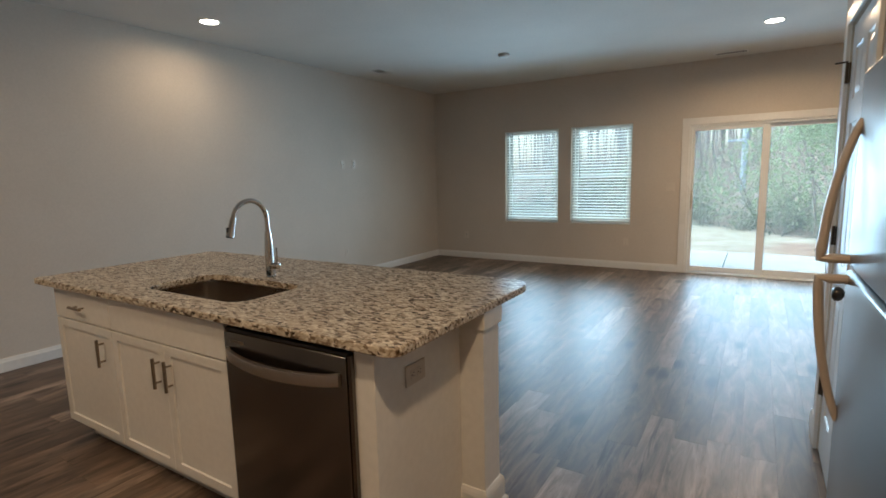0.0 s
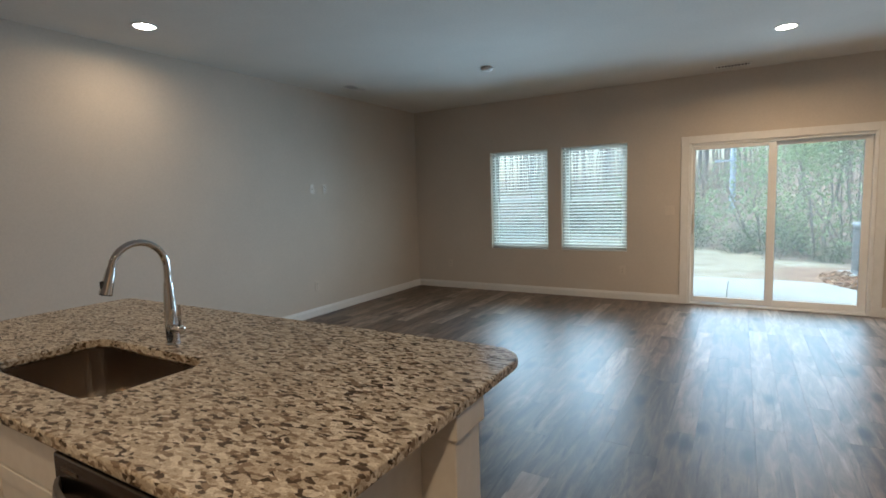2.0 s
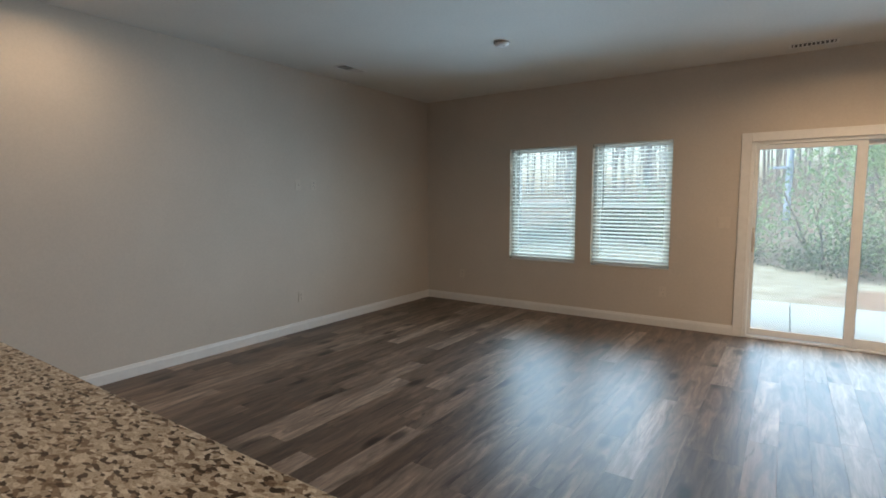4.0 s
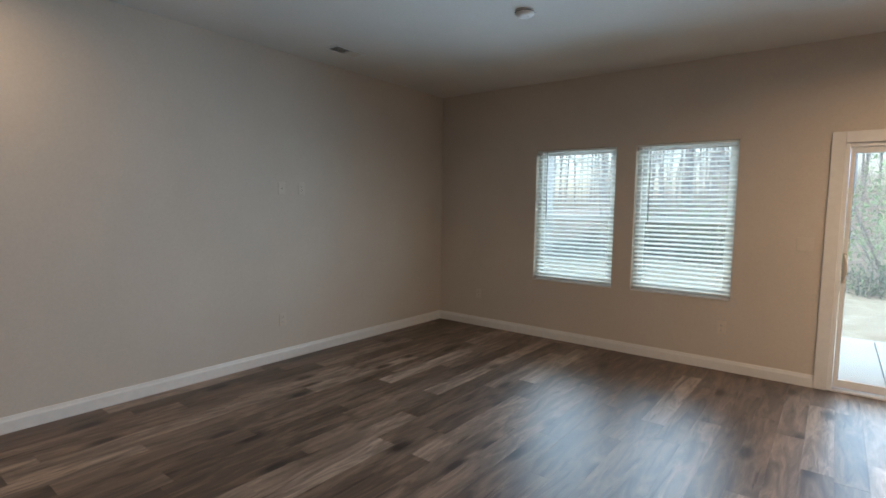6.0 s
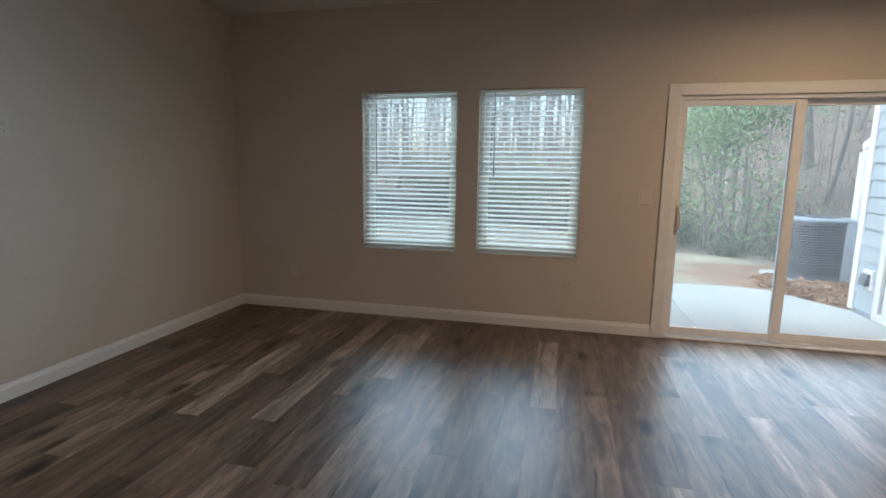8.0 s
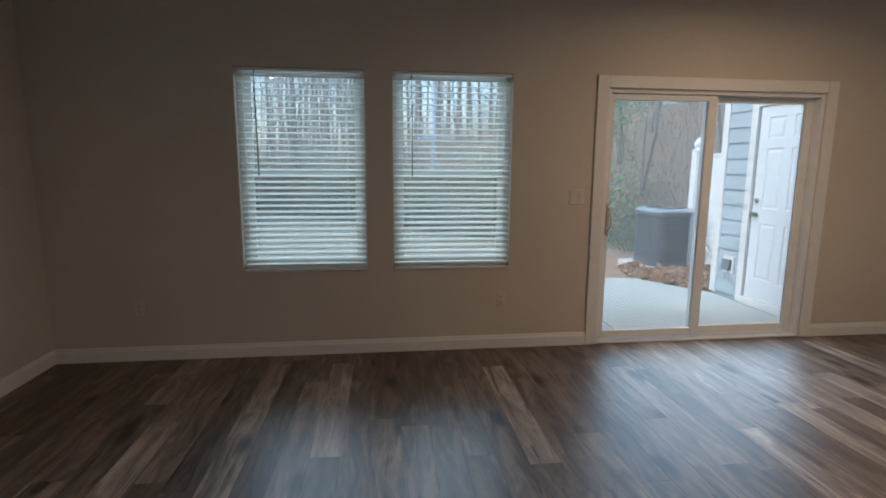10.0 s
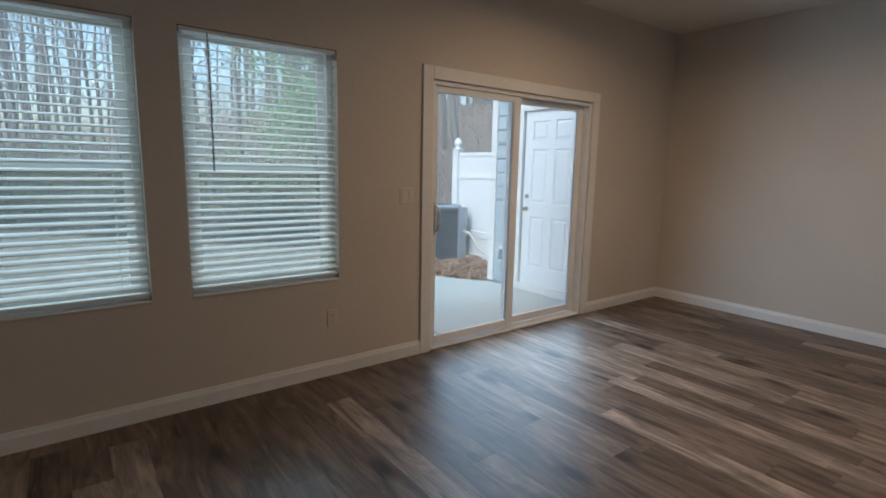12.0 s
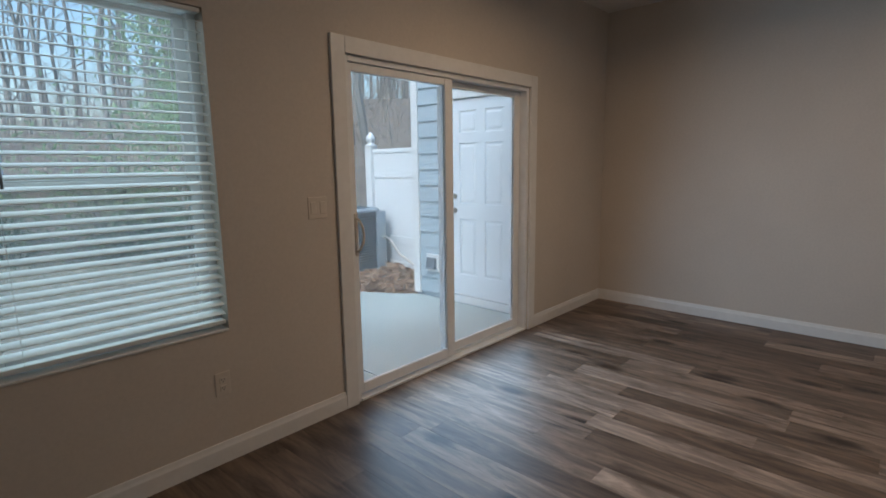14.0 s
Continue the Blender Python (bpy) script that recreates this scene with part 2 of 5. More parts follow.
def plank_material():
    """Grey-brown vinyl planks: each its own shade, drawn-out grain, pale streaks and a few knots."""
    k = Nodes("grey_brown_vinyl_plank", 0.36, 0.0, 0.40)
    info = k.t.nodes.new("ShaderNodeObjectInfo")
    isl = k.t.nodes.new("ShaderNodeNewGeometry")
    rnd = k.math("FRACT", k.math("ADD", k.math("MULTIPLY", info.outputs["Random"], 7.31), isl.outputs["Random Per Island"]))
    shift = k.t.nodes.new("ShaderNodeCombineXYZ")
    for i, f in enumerate((37.0, 61.0, 0.0)):
        k.link(k.math("MULTIPLY", rnd, f), shift.inputs[i])
    move = k.t.nodes.new("ShaderNodeVectorMath")
    move.operation = "ADD"
    k.link(k.co.outputs["Object"], move.inputs[0])
    k.link(shift.outputs[0], move.inputs[1])

    def seen(scale):
        n = k.add("ShaderNodeMapping", Scale=scale)
        k.link(move.outputs[0], n.inputs["Vector"])
        return n.outputs[0]

    tone = k.ramp(rnd, [(0.0, (0.088, 0.059, 0.041)), (0.4, (0.124, 0.086, 0.062)), (0.75, (0.172, 0.124, 0.092)), (1.0, (0.255, 0.193, 0.150))])
    streak = k.ramp(k.noise(1.0, seen((14.0, 2.2, 1.0)), 5.0, 0.65, 0.9), [(0.30, (0.45, 0.42, 0.40)), (0.48, (0.92, 0.92, 0.92)), (0.70, (1.85, 1.82, 1.78))])
    grain = k.noise(1.0, seen((110.0, 4.0, 1.0)), 5.0, 0.7, 0.3)
    grained = k.ramp(grain, [(0.3, (0.80, 0.79, 0.78)), (0.7, (1.11, 1.11, 1.11))])
    knots = k.add("ShaderNodeTexVoronoi", Scale=1.0, Randomness=1.0)
    knots.voronoi_dimensions = "2D"
    k.link(seen((2.6, 1.0, 1.0)), knots.inputs["Vector"])
    knot = k.ramp(knots.outputs["Distance"], [(0.05, (0.2, 0.17, 0.15)), (0.14, (1, 1, 1))])
    dark = k.ramp(k.noise(1.0, seen((17.0, 1.3, 1.0)), 3.0, 0.6, 1.4), [(0.30, (0.42, 0.38, 0.36)), (0.40, (1, 1, 1))])
    c = k.mix(1.0, k.mix(1.0, k.mix(1.0, tone, streak, "MULTIPLY"), grained, "MULTIPLY"), dark, "MULTIPLY")
    k.color(k.mix(0.95, c, knot, "MULTIPLY"))
    k.rough(k.math("ADD", k.math("MULTIPLY", grain, 0.14), 0.345))
    return k.bump(grain, 0.12, 0.0006).m


PLANK = plank_material()


def ground_material():
    """Dormant straw-coloured lawn, red clay where it is bare, leaf litter on the bank."""
    k = Nodes("lawn_clay_and_leaf_litter", 0.95, 0.0, 0.2)
    at = k.t.nodes.new("ShaderNodeSeparateXYZ")
    k.link(k.co.outputs["Object"], at.inputs[0])
    straw = k.ramp(k.noise(2.2, detail=8.0, rough=0.7), [(0.3, (0.33, 0.295, 0.20)), (0.5, (0.45, 0.405, 0.30)), (0.7, (0.54, 0.495, 0.39))])
    clay = k.ramp(k.noise(5.0, detail=6.0), [(0.3, (0.27, 0.17, 0.115)), (0.7, (0.42, 0.30, 0.215))])
    litter = k.ramp(k.noise(3.0, detail=9.0, rough=0.75), [(0.3, (0.18, 0.140, 0.108)), (0.5, (0.29, 0.232, 0.182)), (0.7, (0.40, 0.33, 0.265))])
    d = k.math("ADD", k.math("MULTIPLY", at.outputs[0], 1.05), at.outputs[1])
    near = k.t.nodes.new("ShaderNodeVectorMath")
    near.operation = "DISTANCE"
    k.link(k.co.outputs["Object"], near.inputs[0])
    near.inputs[1].default_value = (1.7, 11.2, 0.0)
    bare = k.math("ADD", near.outputs["Value"], k.math("MULTIPLY", k.noise(0.9, detail=5.0), 2.4))
    bare_f = k.ramp(k.math("MULTIPLY", bare, 0.25), [(0.62, (1, 1, 1)), (0.78, (0, 0, 0))])
    edge = k.math("ADD", d, k.math("MULTIPLY", k.noise(0.7, detail=4.0), 1.6))
    edge_f = k.ramp(k.math("MULTIPLY", k.math("SUBTRACT", edge, 10.0), 0.1), [(0.50, (0, 0, 0)), (0.58, (1, 1, 1))])
    k.color(k.mix(edge_f, k.mix(bare_f, straw, clay), litter))
    return k.bump(k.noise(14.0, detail=6.0), 0.6, 0.05).m


GROUND = ground_material()


def concrete_material():
    k = Nodes("pale_broom_finished_concrete", 0.85, 0.0, 0.3)
    big = k.ramp(k.noise(1.3, detail=5.0), [(0.3, (0.49, 0.52, 0.48)), (0.7, (0.59, 0.62, 0.575))])
    fine = k.ramp(k.noise(60.0, k.mapped((1, 6, 1))), [(0.3, (0.9, 0.9, 0.9)), (0.7, (1, 1, 1))])
    k.color(k.mix(1.0, big, fine, "MULTIPLY"))
    return k.bump(k.noise(70.0, k.mapped((1, 6, 1))), 0.12, 0.002).m


CONCRETE = concrete_material()


def bark_material(name, a, b):
    k = Nodes(name, 0.9, 0.0, 0.2)
    n = k.noise(7.0, k.mapped((6, 6, 1)), 7.0, 0.7)
    k.color(k.ramp(n, [(0.3, a), (0.7, b)]))
    return k.bump(n, 0.6, 0.02).m


BARK = bark_material("grey_brown_bark", (0.20, 0.183, 0.163), (0.40, 0.375, 0.34))


TWIG = bark_material("warm_brown_twigs", (0.27, 0.222, 0.185), (0.44, 0.375, 0.325))


def leaf_material(name, a, b, c):
    """Leaves, each clump its own shade, a little light passing through."""
    k = Nodes(name, 0.6, 0.0, 0.3)
    isl = k.t.nodes.new("ShaderNodeNewGeometry")
    k.color(k.ramp(isl.outputs["Random Per Island"], [(0.0, a), (0.5, b), (1.0, c)]))
    thin = k.t.nodes.new("ShaderNodeBsdfTranslucent")
    thin.inputs["Color"].default_value = (*c, 1)
    both = k.t.nodes.new("ShaderNodeMixShader")
    both.inputs[0].default_value = 0.35
    k.link(k.b.outputs[0], both.inputs[1])
    k.link(thin.outputs[0], both.inputs[2])
    k.link(both.outputs[0], k.t.nodes["Material Output"].inputs["Surface"])
    return k.m


LEAF_DARK = leaf_material("dark_evergreen_leaves", (0.11, 0.15, 0.10), (0.155, 0.205, 0.135), (0.21, 0.265, 0.18))
LEAF_LIGHT = leaf_material("fresh_spring_leaves", (0.29, 0.385, 0.20), (0.36, 0.46, 0.26), (0.43, 0.53, 0.33))
LEAF_DRY = leaf_material("fallen_brown_leaves", (0.26, 0.145, 0.08), (0.46, 0.30, 0.185), (0.66, 0.50, 0.36))
LEAF_BUD = leaf_material("pale_dry_underbrush", (0.24, 0.27, 0.16), (0.36, 0.33, 0.22), (0.46, 0.38, 0.28))

glass = Nodes("clear_window_glass", 0.0)
glass.color((0.97, 0.985, 0.98))
glass.b.inputs["Transmission Weight"].default_value = 1.0
glass.b.inputs["IOR"].default_value = 1.45
# pale translucent share in the glass imitates glare haze over the bright view
glare_veil = glass.t.nodes.new("ShaderNodeBsdfTranslucent")
glare_veil.inputs["Color"].default_value = (0.85, 0.9, 0.92, 1)
veil_mix = glass.t.nodes.new("ShaderNodeMixShader")
veil_mix.inputs[0].default_value = 0.085
glass.link(glass.b.outputs[0], veil_mix.inputs[1])
glass.link(glare_veil.outputs[0], veil_mix.inputs[2])
glass.link(veil_mix.outputs[0], glass.t.nodes["Material Output"].inputs["Surface"])
GLASS = glass.m

mesh_ = Nodes("grey_insect_screen", 0.7)
mesh_.color((0.22, 0.24, 0.25))
gaps = mesh_.t.nodes.new("ShaderNodeBsdfTransparent")
woven = mesh_.t.nodes.new("ShaderNodeMixShader")
woven.inputs[0].default_value = 0.78
mesh_.link(mesh_.b.outputs[0], woven.inputs[1])
mesh_.link(gaps.outputs[0], woven.inputs[2])
mesh_.link(woven.outputs[0], mesh_.t.nodes["Material Output"].inputs["Surface"])
SCREEN = mesh_.m

glow = Nodes("warm_white_lamp_lens", 0.4)
glow.color((0.9, 0.9, 0.88))
glow.b.inputs["Emission Color"].default_value = (1.0, 0.86, 0.68, 1)
glow.b.inputs["Emission Strength"].default_value = 14.0
LENS = glow.m

# ---- setting: floor, walls, ceiling ----
XL, XR, YW, CEIL, BACK = -4.87, 2.34, 7.637, 2.823, -3.0
WT = 0.15
KX = 1.02            # kitchen wall behind the refrigerator
PX, PY0, PY1 = 0.32, 1.80, 3.26   # pantry block
WINDOWS = [(-3.53, -2.638), (-2.442, -1.556)]
WZ0, WZ1 = 0.645, 2.088
DX0, DX1, DZ1 = -0.822, 0.992, 2.005

holes = [(a, b, WZ0, WZ1) for a, b in WINDOWS] + [(DX0, DX1, 0.0, DZ1)]
structure("wall_window_side", wall_grid([XL - WT, XR + WT], [0.0, CEIL], YW, YW + WT, holes), WALL_PAINT, "greige painted wall with two windows and a patio door", "wall")
structure("wall_long", boxed(XL - WT, XL, BACK - WT, YW, 0, CEIL), WALL_PAINT, "long plain greige painted wall", "wall")
structure("wall_living_end", boxed(XR, XR + WT, PY1 - 0.1, YW, 0, CEIL), WALL_PAINT, "plain greige painted end wall of the living room", "wall")
structure("wall_kitchen_back", boxed(XL, KX + WT, BACK - WT, BACK, 0, CEIL), WALL_PAINT, "plain greige kitchen wall", "wall")
structure("wall_kitchen_side", boxed(KX, KX + WT, BACK, PY0, 0, CEIL), WALL_PAINT, "plain greige wall behind the refrigerator", "wall")
PD0, PD1, PDZ = 2.31, 2.99, 2.03
structure("wall_pantry_front", wall_grid([PY0 + 0.1, PY1 - 0.1], [0.0, CEIL], PX, PX + 0.1, [(PD0 - 0.02, PD1 + 0.02, 0.0, PDZ + 0.02)], "x"), WALL_PAINT, "greige pantry wall with a white door", "wall")
structure("wall_pantry_side", boxed(PX, KX + WT, PY0, PY0 + 0.1, 0, CEIL), WALL_PAINT, "greige pantry side wall beside the refrigerator", "wall")
structure("wall_pantry_end", boxed(PX, XR, PY1 - 0.1, PY1, 0, CEIL), WALL_PAINT, "greige pantry end wall facing the living room", "wall")
structure("ceiling", boxed(XL - WT, XR + WT, BACK - WT, YW + WT, CEIL, CEIL + 0.2), CEILING_PAINT, "flat white ceiling", "ceiling")

floor = structure("floor", boxed(XL - WT, XR + WT, BACK - WT, YW + 0.02, -0.16, -0.012), SLOT_DARK, "grey-brown vinyl plank floor", "floor")


def board_run(bm, along, a, b, face, out, h=0.105):
    """One length of baseboard with a stepped, eased top; face is the wall's place and out the way it stands off."""
    prof = [(0.0, 0.0), (0.014, 0.0), (0.014, h - 0.03), (0.010, h - 0.018), (0.007, h), (0.0, h)]
    rings = []
    for s in (a, b):
        rings.append([bm.verts.new((s, face + out * d, z) if along == "x" else (face + out * d, s, z)) for d, z in prof])
    n = len(prof)
    for k in range(n):
        bm.faces.new((rings[0][k], rings[0][(k + 1) % n], rings[1][(k + 1) % n], rings[1][k]))
    bm.faces.new(rings[0])
    bm.faces.new(rings[1][::-1])


CASE = 0.09
for along, a, b, face, out in (
    ("y", BACK, YW, XL, 1), ("x", XL + 0.014, DX0 - CASE, YW, -1), ("x", DX1 + CASE, XR - 0.014, YW, -1), ("y", PY1, YW, XR, -1),
    ("x", PX, XR - 0.014, PY1, 1), ("y", PD1 + 0.09, PY1 + 0.014, PX, -1), ("y", PY0, PD0 - 0.09, PX, -1), ("x", XL + 0.014, KX, BACK, 1)):
    bm = bmesh.new()
    board_run(bm, along, a, b, face, out)
    structure("baseboard", bm, TRIM_PAINT, "white painted baseboard along the wall", "baseboard")


# ---- windows with blinds ----
def sash(parent, x0, x1, z0, z1, y, w=0.045, d=0.028, head=0.026):
    bm = bmesh.new()
    box(bm, x0, x0 + w, y, y + d, z0, z1, 0.003)
    box(bm, x1 - w, x1, y, y + d, z0, z1, 0.003)
    box(bm, x0 + w, x1 - w, y + 0.002, y + d - 0.002, z0, z0 + w, 0.003)
    box(bm, x0 + w, x1 - w, y + 0.002, y + d - 0.002, z1 - head, z1, 0.003)
    s = part("sash", bm, VINYL_WHITE, parent)
    pane = part("pane", boxed(x0 + w - 0.004, x1 - w + 0.004, y + d / 2 - 0.002, y + d / 2 + 0.002, z0 + w - 0.004, z1 - head + 0.004), GLASS, s, "clear glass pane")
    pane.visible_shadow = False
    return s


for n, (a, b) in enumerate(WINDOWS, 1):
    win = thing("window_%d" % n, "white vinyl single-hung window behind a blind", "window", kind="structure")
    bm = bmesh.new()
    y0, y1, w = YW + 0.075, YW + 0.145, 0.038
    box(bm, a, a + w, y0, y1, WZ0, WZ1, 0.003)
    box(bm, b - w, b, y0, y1, WZ0, WZ1, 0.003)
    box(bm, a + w, b - w, y0 + 0.002, y1 - 0.002, WZ0, WZ0 + w, 0.003)
    box(bm, a + w, b - w, y0 + 0.002, y1 - 0.002, WZ1 - 0.018, WZ1, 0.003)
    part("window_frame", bm, VINYL_WHITE, win)
    mid = 1.345
    sash(win, a + w, b - w, WZ0 + w, mid + 0.018, y0 + 0.008)
    sash(win, a + w, b - w, mid - 0.018, WZ1 - 0.018, y0 + 0.038)
    sc = part("insect_screen", boxed(a + w, b - w, y1 + 0.004, y1 + 0.006, WZ0 + w, mid + 0.01), SCREEN, win, "fine grey insect screen over the lower sash")
    sc.visible_shadow = False
    part("window_sill", boxed(a + 0.002, b - 0.002, YW - 0.008, y0 - 0.002, WZ0 + 0.001, WZ0 + 0.013, 0.004, 2), TRIM_PAINT, win, "thin white painted sill")


def blind(a, b):
    """A two-inch blind, its slats open and tipped a little."""
    bl = thing("window_blind", "white two-inch slatted blind, lowered with open slats", "blind", group="window blinds")
    y = YW + 0.032
    bm = bmesh.new()
    box(bm, a + 0.006, b - 0.006, y - 0.026, y + 0.026, WZ1 - 0.022, WZ1 - 0.003, 0.004, 2)
    part("headrail", bm, SLAT_WHITE, bl)
    z_low = 0.690
    part("bottom_rail", boxed(a + 0.008, b - 0.008, y - 0.026, y + 0.026, z_low - 0.009, z_low + 0.009, 0.004, 2), SLAT_WHITE, bl)
    bm = bmesh.new()
    half, n, tip = 0.0265, 6, radians(15)
    rows = []
    for k in range(n + 1):
        u = -half + 2 * half * k / n
        crown = 0.0025 * (1 - (u / half) ** 2)
        yy, zz = u * math.cos(tip) - crown * math.sin(tip), u * math.sin(tip) + crown * math.cos(tip)
        rows.append((yy, zz))
    ring = [(yy, zz + 0.0013) for yy, zz in rows] + [(yy, zz - 0.0013) for yy, zz in rows[::-1]]
    ends = [[bm.verts.new((x, yy, zz)) for yy, zz in ring] for x in (a + 0.008, b - 0.008)]
    m = len(ring)
    for k in range(m):
        bm.faces.new((ends[0][k], ends[0][(k + 1) % m], ends[1][(k + 1) % m], ends[1][k]))
    bm.faces.new(ends[0])
    bm.faces.new(ends[1][::-1])
    first = part("slat", bm, SLAT_WHITE, bl, smooth=True)
    count = 31
    pitch = (WZ1 - 0.055 - (z_low + 0.045)) / (count - 1)
    for i in range(count):
        s = first if i == 0 else new("slat", first.data)
        s.parent = bl
        s.location = (0, y, z_low + 0.045 + i * pitch)
        s.rotation_euler = (random.uniform(-0.02, 0.02), 0, random.uniform(-0.0006, 0.0006))
    for x in (a + 0.13, b - 0.13):
        bm = bmesh.new()
        for yy in (y - 0.027, y + 0.027):
            tube(bm, [(x, yy, z_low), (x, yy, WZ1 - 0.025)], 0.0009, 5)
        part("ladder_cord", bm, SLAT_WHITE, bl)
    bm = bmesh.new()
    tube(bm, [(a + 0.14, y - 0.048, WZ1 - 0.025), (a + 0.142, y - 0.05, WZ1 - 0.3), (a + 0.143, y - 0.047, 1.345)], [0.0032, 0.0042, 0.005], 8)
    part("tilt_wand", bm, CORD, bl, "dark grey tilt wand", smooth=True)
    return bl


for a, b in WINDOWS:
    blind(a, b)

# ---- sliding patio door ----
casing = thing("door_casing", "wide white casing round the patio door", "door casing", kind="structure")
for name, args in (("casing_leg", (DX0 - CASE, DX0, YW - 0.018, YW, 0, DZ1 + CASE)), ("casing_leg", (DX1, DX1 + CASE, YW - 0.018, YW, 0, DZ1 + CASE)), ("casing_head", (DX0 + 0.0005, DX1 - 0.0005, YW - 0.018, YW, DZ1, DZ1 + CASE))):
    part(name, boxed(*args, 0.004, 2), TRIM_PAINT, casing)

slider = thing("door_1", "white vinyl two-panel sliding patio door, closed", "patio door", kind="structure")
bm = bmesh.new()
fy0, fy1, fw = YW + 0.004, YW + 0.13, 0.032
box(bm, DX0, DX0 + fw, fy0, fy1, 0.0, DZ1, 0.003)
box(bm, DX1 - fw, DX1, fy0, fy1, 0.0, DZ1, 0.003)
box(bm, DX0 + fw, DX1 - fw, fy0 + 0.002, fy1 - 0.002, DZ1 - fw, DZ1, 0.003)
part("door_frame", bm, VINYL_WHITE, slider)
bm = bmesh.new()
box(bm, DX0 + fw, DX1 - fw, fy0 - 0.008, fy1, 0.0, 0.016, 0.003)
box(bm, DX0 + fw, DX1 - fw, fy0 + 0.052, fy0 + 0.058, 0.022, 0.036, 0.001)
box(bm, DX0 + fw, DX1 - fw, fy0 + 0.10, fy0 + 0.106, 0.022, 0.036, 0.001)
part("sill_track", bm, VINYL_WHITE, slider, "white sill with two raised tracks")


def door_panel(name, x0, x1, y, left, right, label):
    """A glazed panel: stiles of the given widths, rails, and its pane."""
    z0, z1, d = 0.036, DZ1 - fw - 0.003, 0.04
    bm = bmesh.new()
    box(bm, x0, x0 + left, y, y + d, z0, z1, 0.004, 2)
    box(bm, x1 - right, x1, y, y + d, z0, z1, 0.004, 2)
    box(bm, x0 + left, x1 - right, y + 0.002, y + d - 0.002, z0, z0 + 0.062, 0.004, 2)
    box(bm, x0 + left, x1 - right, y + 0.002, y + d - 0.002, z1 - 0.045, z1, 0.004, 2)
    p = part(name, bm, VINYL_WHITE, slider, label)
    g = part("pane", boxed(x0 + left - 0.005, x1 - right + 0.005, y + d / 2 - 0.002, y + d / 2 + 0.002, z0 + 0.057, z1 - 0.04), GLASS, p, "clear glass pane")
    g.visible_shadow = False
    bm = bmesh.new()
    box(bm, x0 + left, x0 + left + 0.003, y + 0.016, y + d - 0.016, z0 + 0.06, z1 - 0.043)
    box(bm, x1 - right - 0.003, x1 - right, y + 0.016, y + d - 0.016, z0 + 0.06, z1 - 0.043)
    part("gasket", bm, GASKET, p, "thin grey glazing gasket")
    return p


slide = door_panel("sliding_panel", DX0 + fw + 0.004, 0.085, fy0 + 0.016, 0.030, 0.075, "sliding panel with a white pull")
door_panel("fixed_panel", 0.02, DX1 - fw - 0.002, fy0 + 0.066, 0.075, 0.07, "fixed panel")
bm = bmesh.new()
hx, hy = DX0 + fw + 0.02, fy0 + 0.012
pts = [(hx, hy + 0.004, 0.915), (hx, hy - 0.03, 0.93), (hx + 0.012, hy - 0.045, 0.97), (hx + 0.016, hy - 0.05, 1.015), (hx + 0.012, hy - 0.045, 1.06), (hx, hy - 0.03, 1.10), (hx, hy + 0.004, 1.115)]
tube(bm, pts, 0.0075, 10)
box(bm, hx - 0.013, hx + 0.013, hy - 0.004, hy + 0.008, 0.89, 1.14, 0.003)
part("handle", bm, PLATE_WHITE, slide, "curved white pull handle", smooth=True)


# ---- six-panel doors ----
def six_panel(bm, u0, u1, z0, z1, put, thick=0.035, sink=0.007):
    """A moulded six-panel slab. put(u, d, z) gives the place; d is the depth behind the face."""
    w = u1 - u0
    st, mid = 0.115 * w / 0.76, 0.10 * w / 0.76
    cols = [(u0 + st, u0 + (w - mid) / 2), (u0 + (w + mid) / 2, u1 - st)]
    h = (z1 - z0) / 2.03
    rows = [(z0 + 0.22 * h, z0 + 0.82 * h), (z0 + 0.98 * h, z0 + 1.60 * h), (z0 + 1.70 * h, z0 + 1.92 * h)]
    us = sorted({u0, u1, *[c for p in cols for c in p]})
    zs = sorted({z0, z1, *[c for p in rows for c in p]})
    grid = {}

    def v(u, d, z):
        key = (round(u, 5), round(d, 5), round(z, 5))
        if key not in grid:
            grid[key] = bm.verts.new(put(u, d, z))
        return grid[key]

    for ua, ub in zip(us, us[1:]):
        for za, zb in zip(zs, zs[1:]):
            if any(abs(ua - c[0]) < 1e-6 for c in cols) and any(abs(za - r[0]) < 1e-6 for r in rows):
                loops = []
                for inset, d in ((0, 0), (0.006, sink), (0.022, sink), (0.042, sink * 0.25)):
                    loops.append([v(ua + inset, d, za + inset), v(ub - inset, d, za + inset), v(ub - inset, d, zb - inset), v(ua + inset, d, zb - inset)])
                for a, b in zip(loops, loops[1:]):
                    for k in range(4):
                        bm.faces.new((a[k], a[(k + 1) % 4], b[(k + 1) % 4], b[k]))
                bm.faces.new(loops[-1])
            else:
                bm.faces.new((v(ua, 0, za), v(ub, 0, za), v(ub, 0, zb), v(ua, 0, zb)))
    back = [v(u0, thick, z0), v(u1, thick, z0), v(u1, thick, z1), v(u0, thick, z1)]
    bm.faces.new(back[::-1])
    bm.faces.new([v(u, 0, z0) for u in us] + back[1::-1])
    bm.faces.new([v(u, 0, z1) for u in us[::-1]] + back[3:1:-1])
    bm.faces.new([v(u0, 0, z) for z in zs[::-1]] + [back[0], back[3]])
    bm.faces.new([v(u1, 0, z) for z in zs] + [back[2], back[1]])


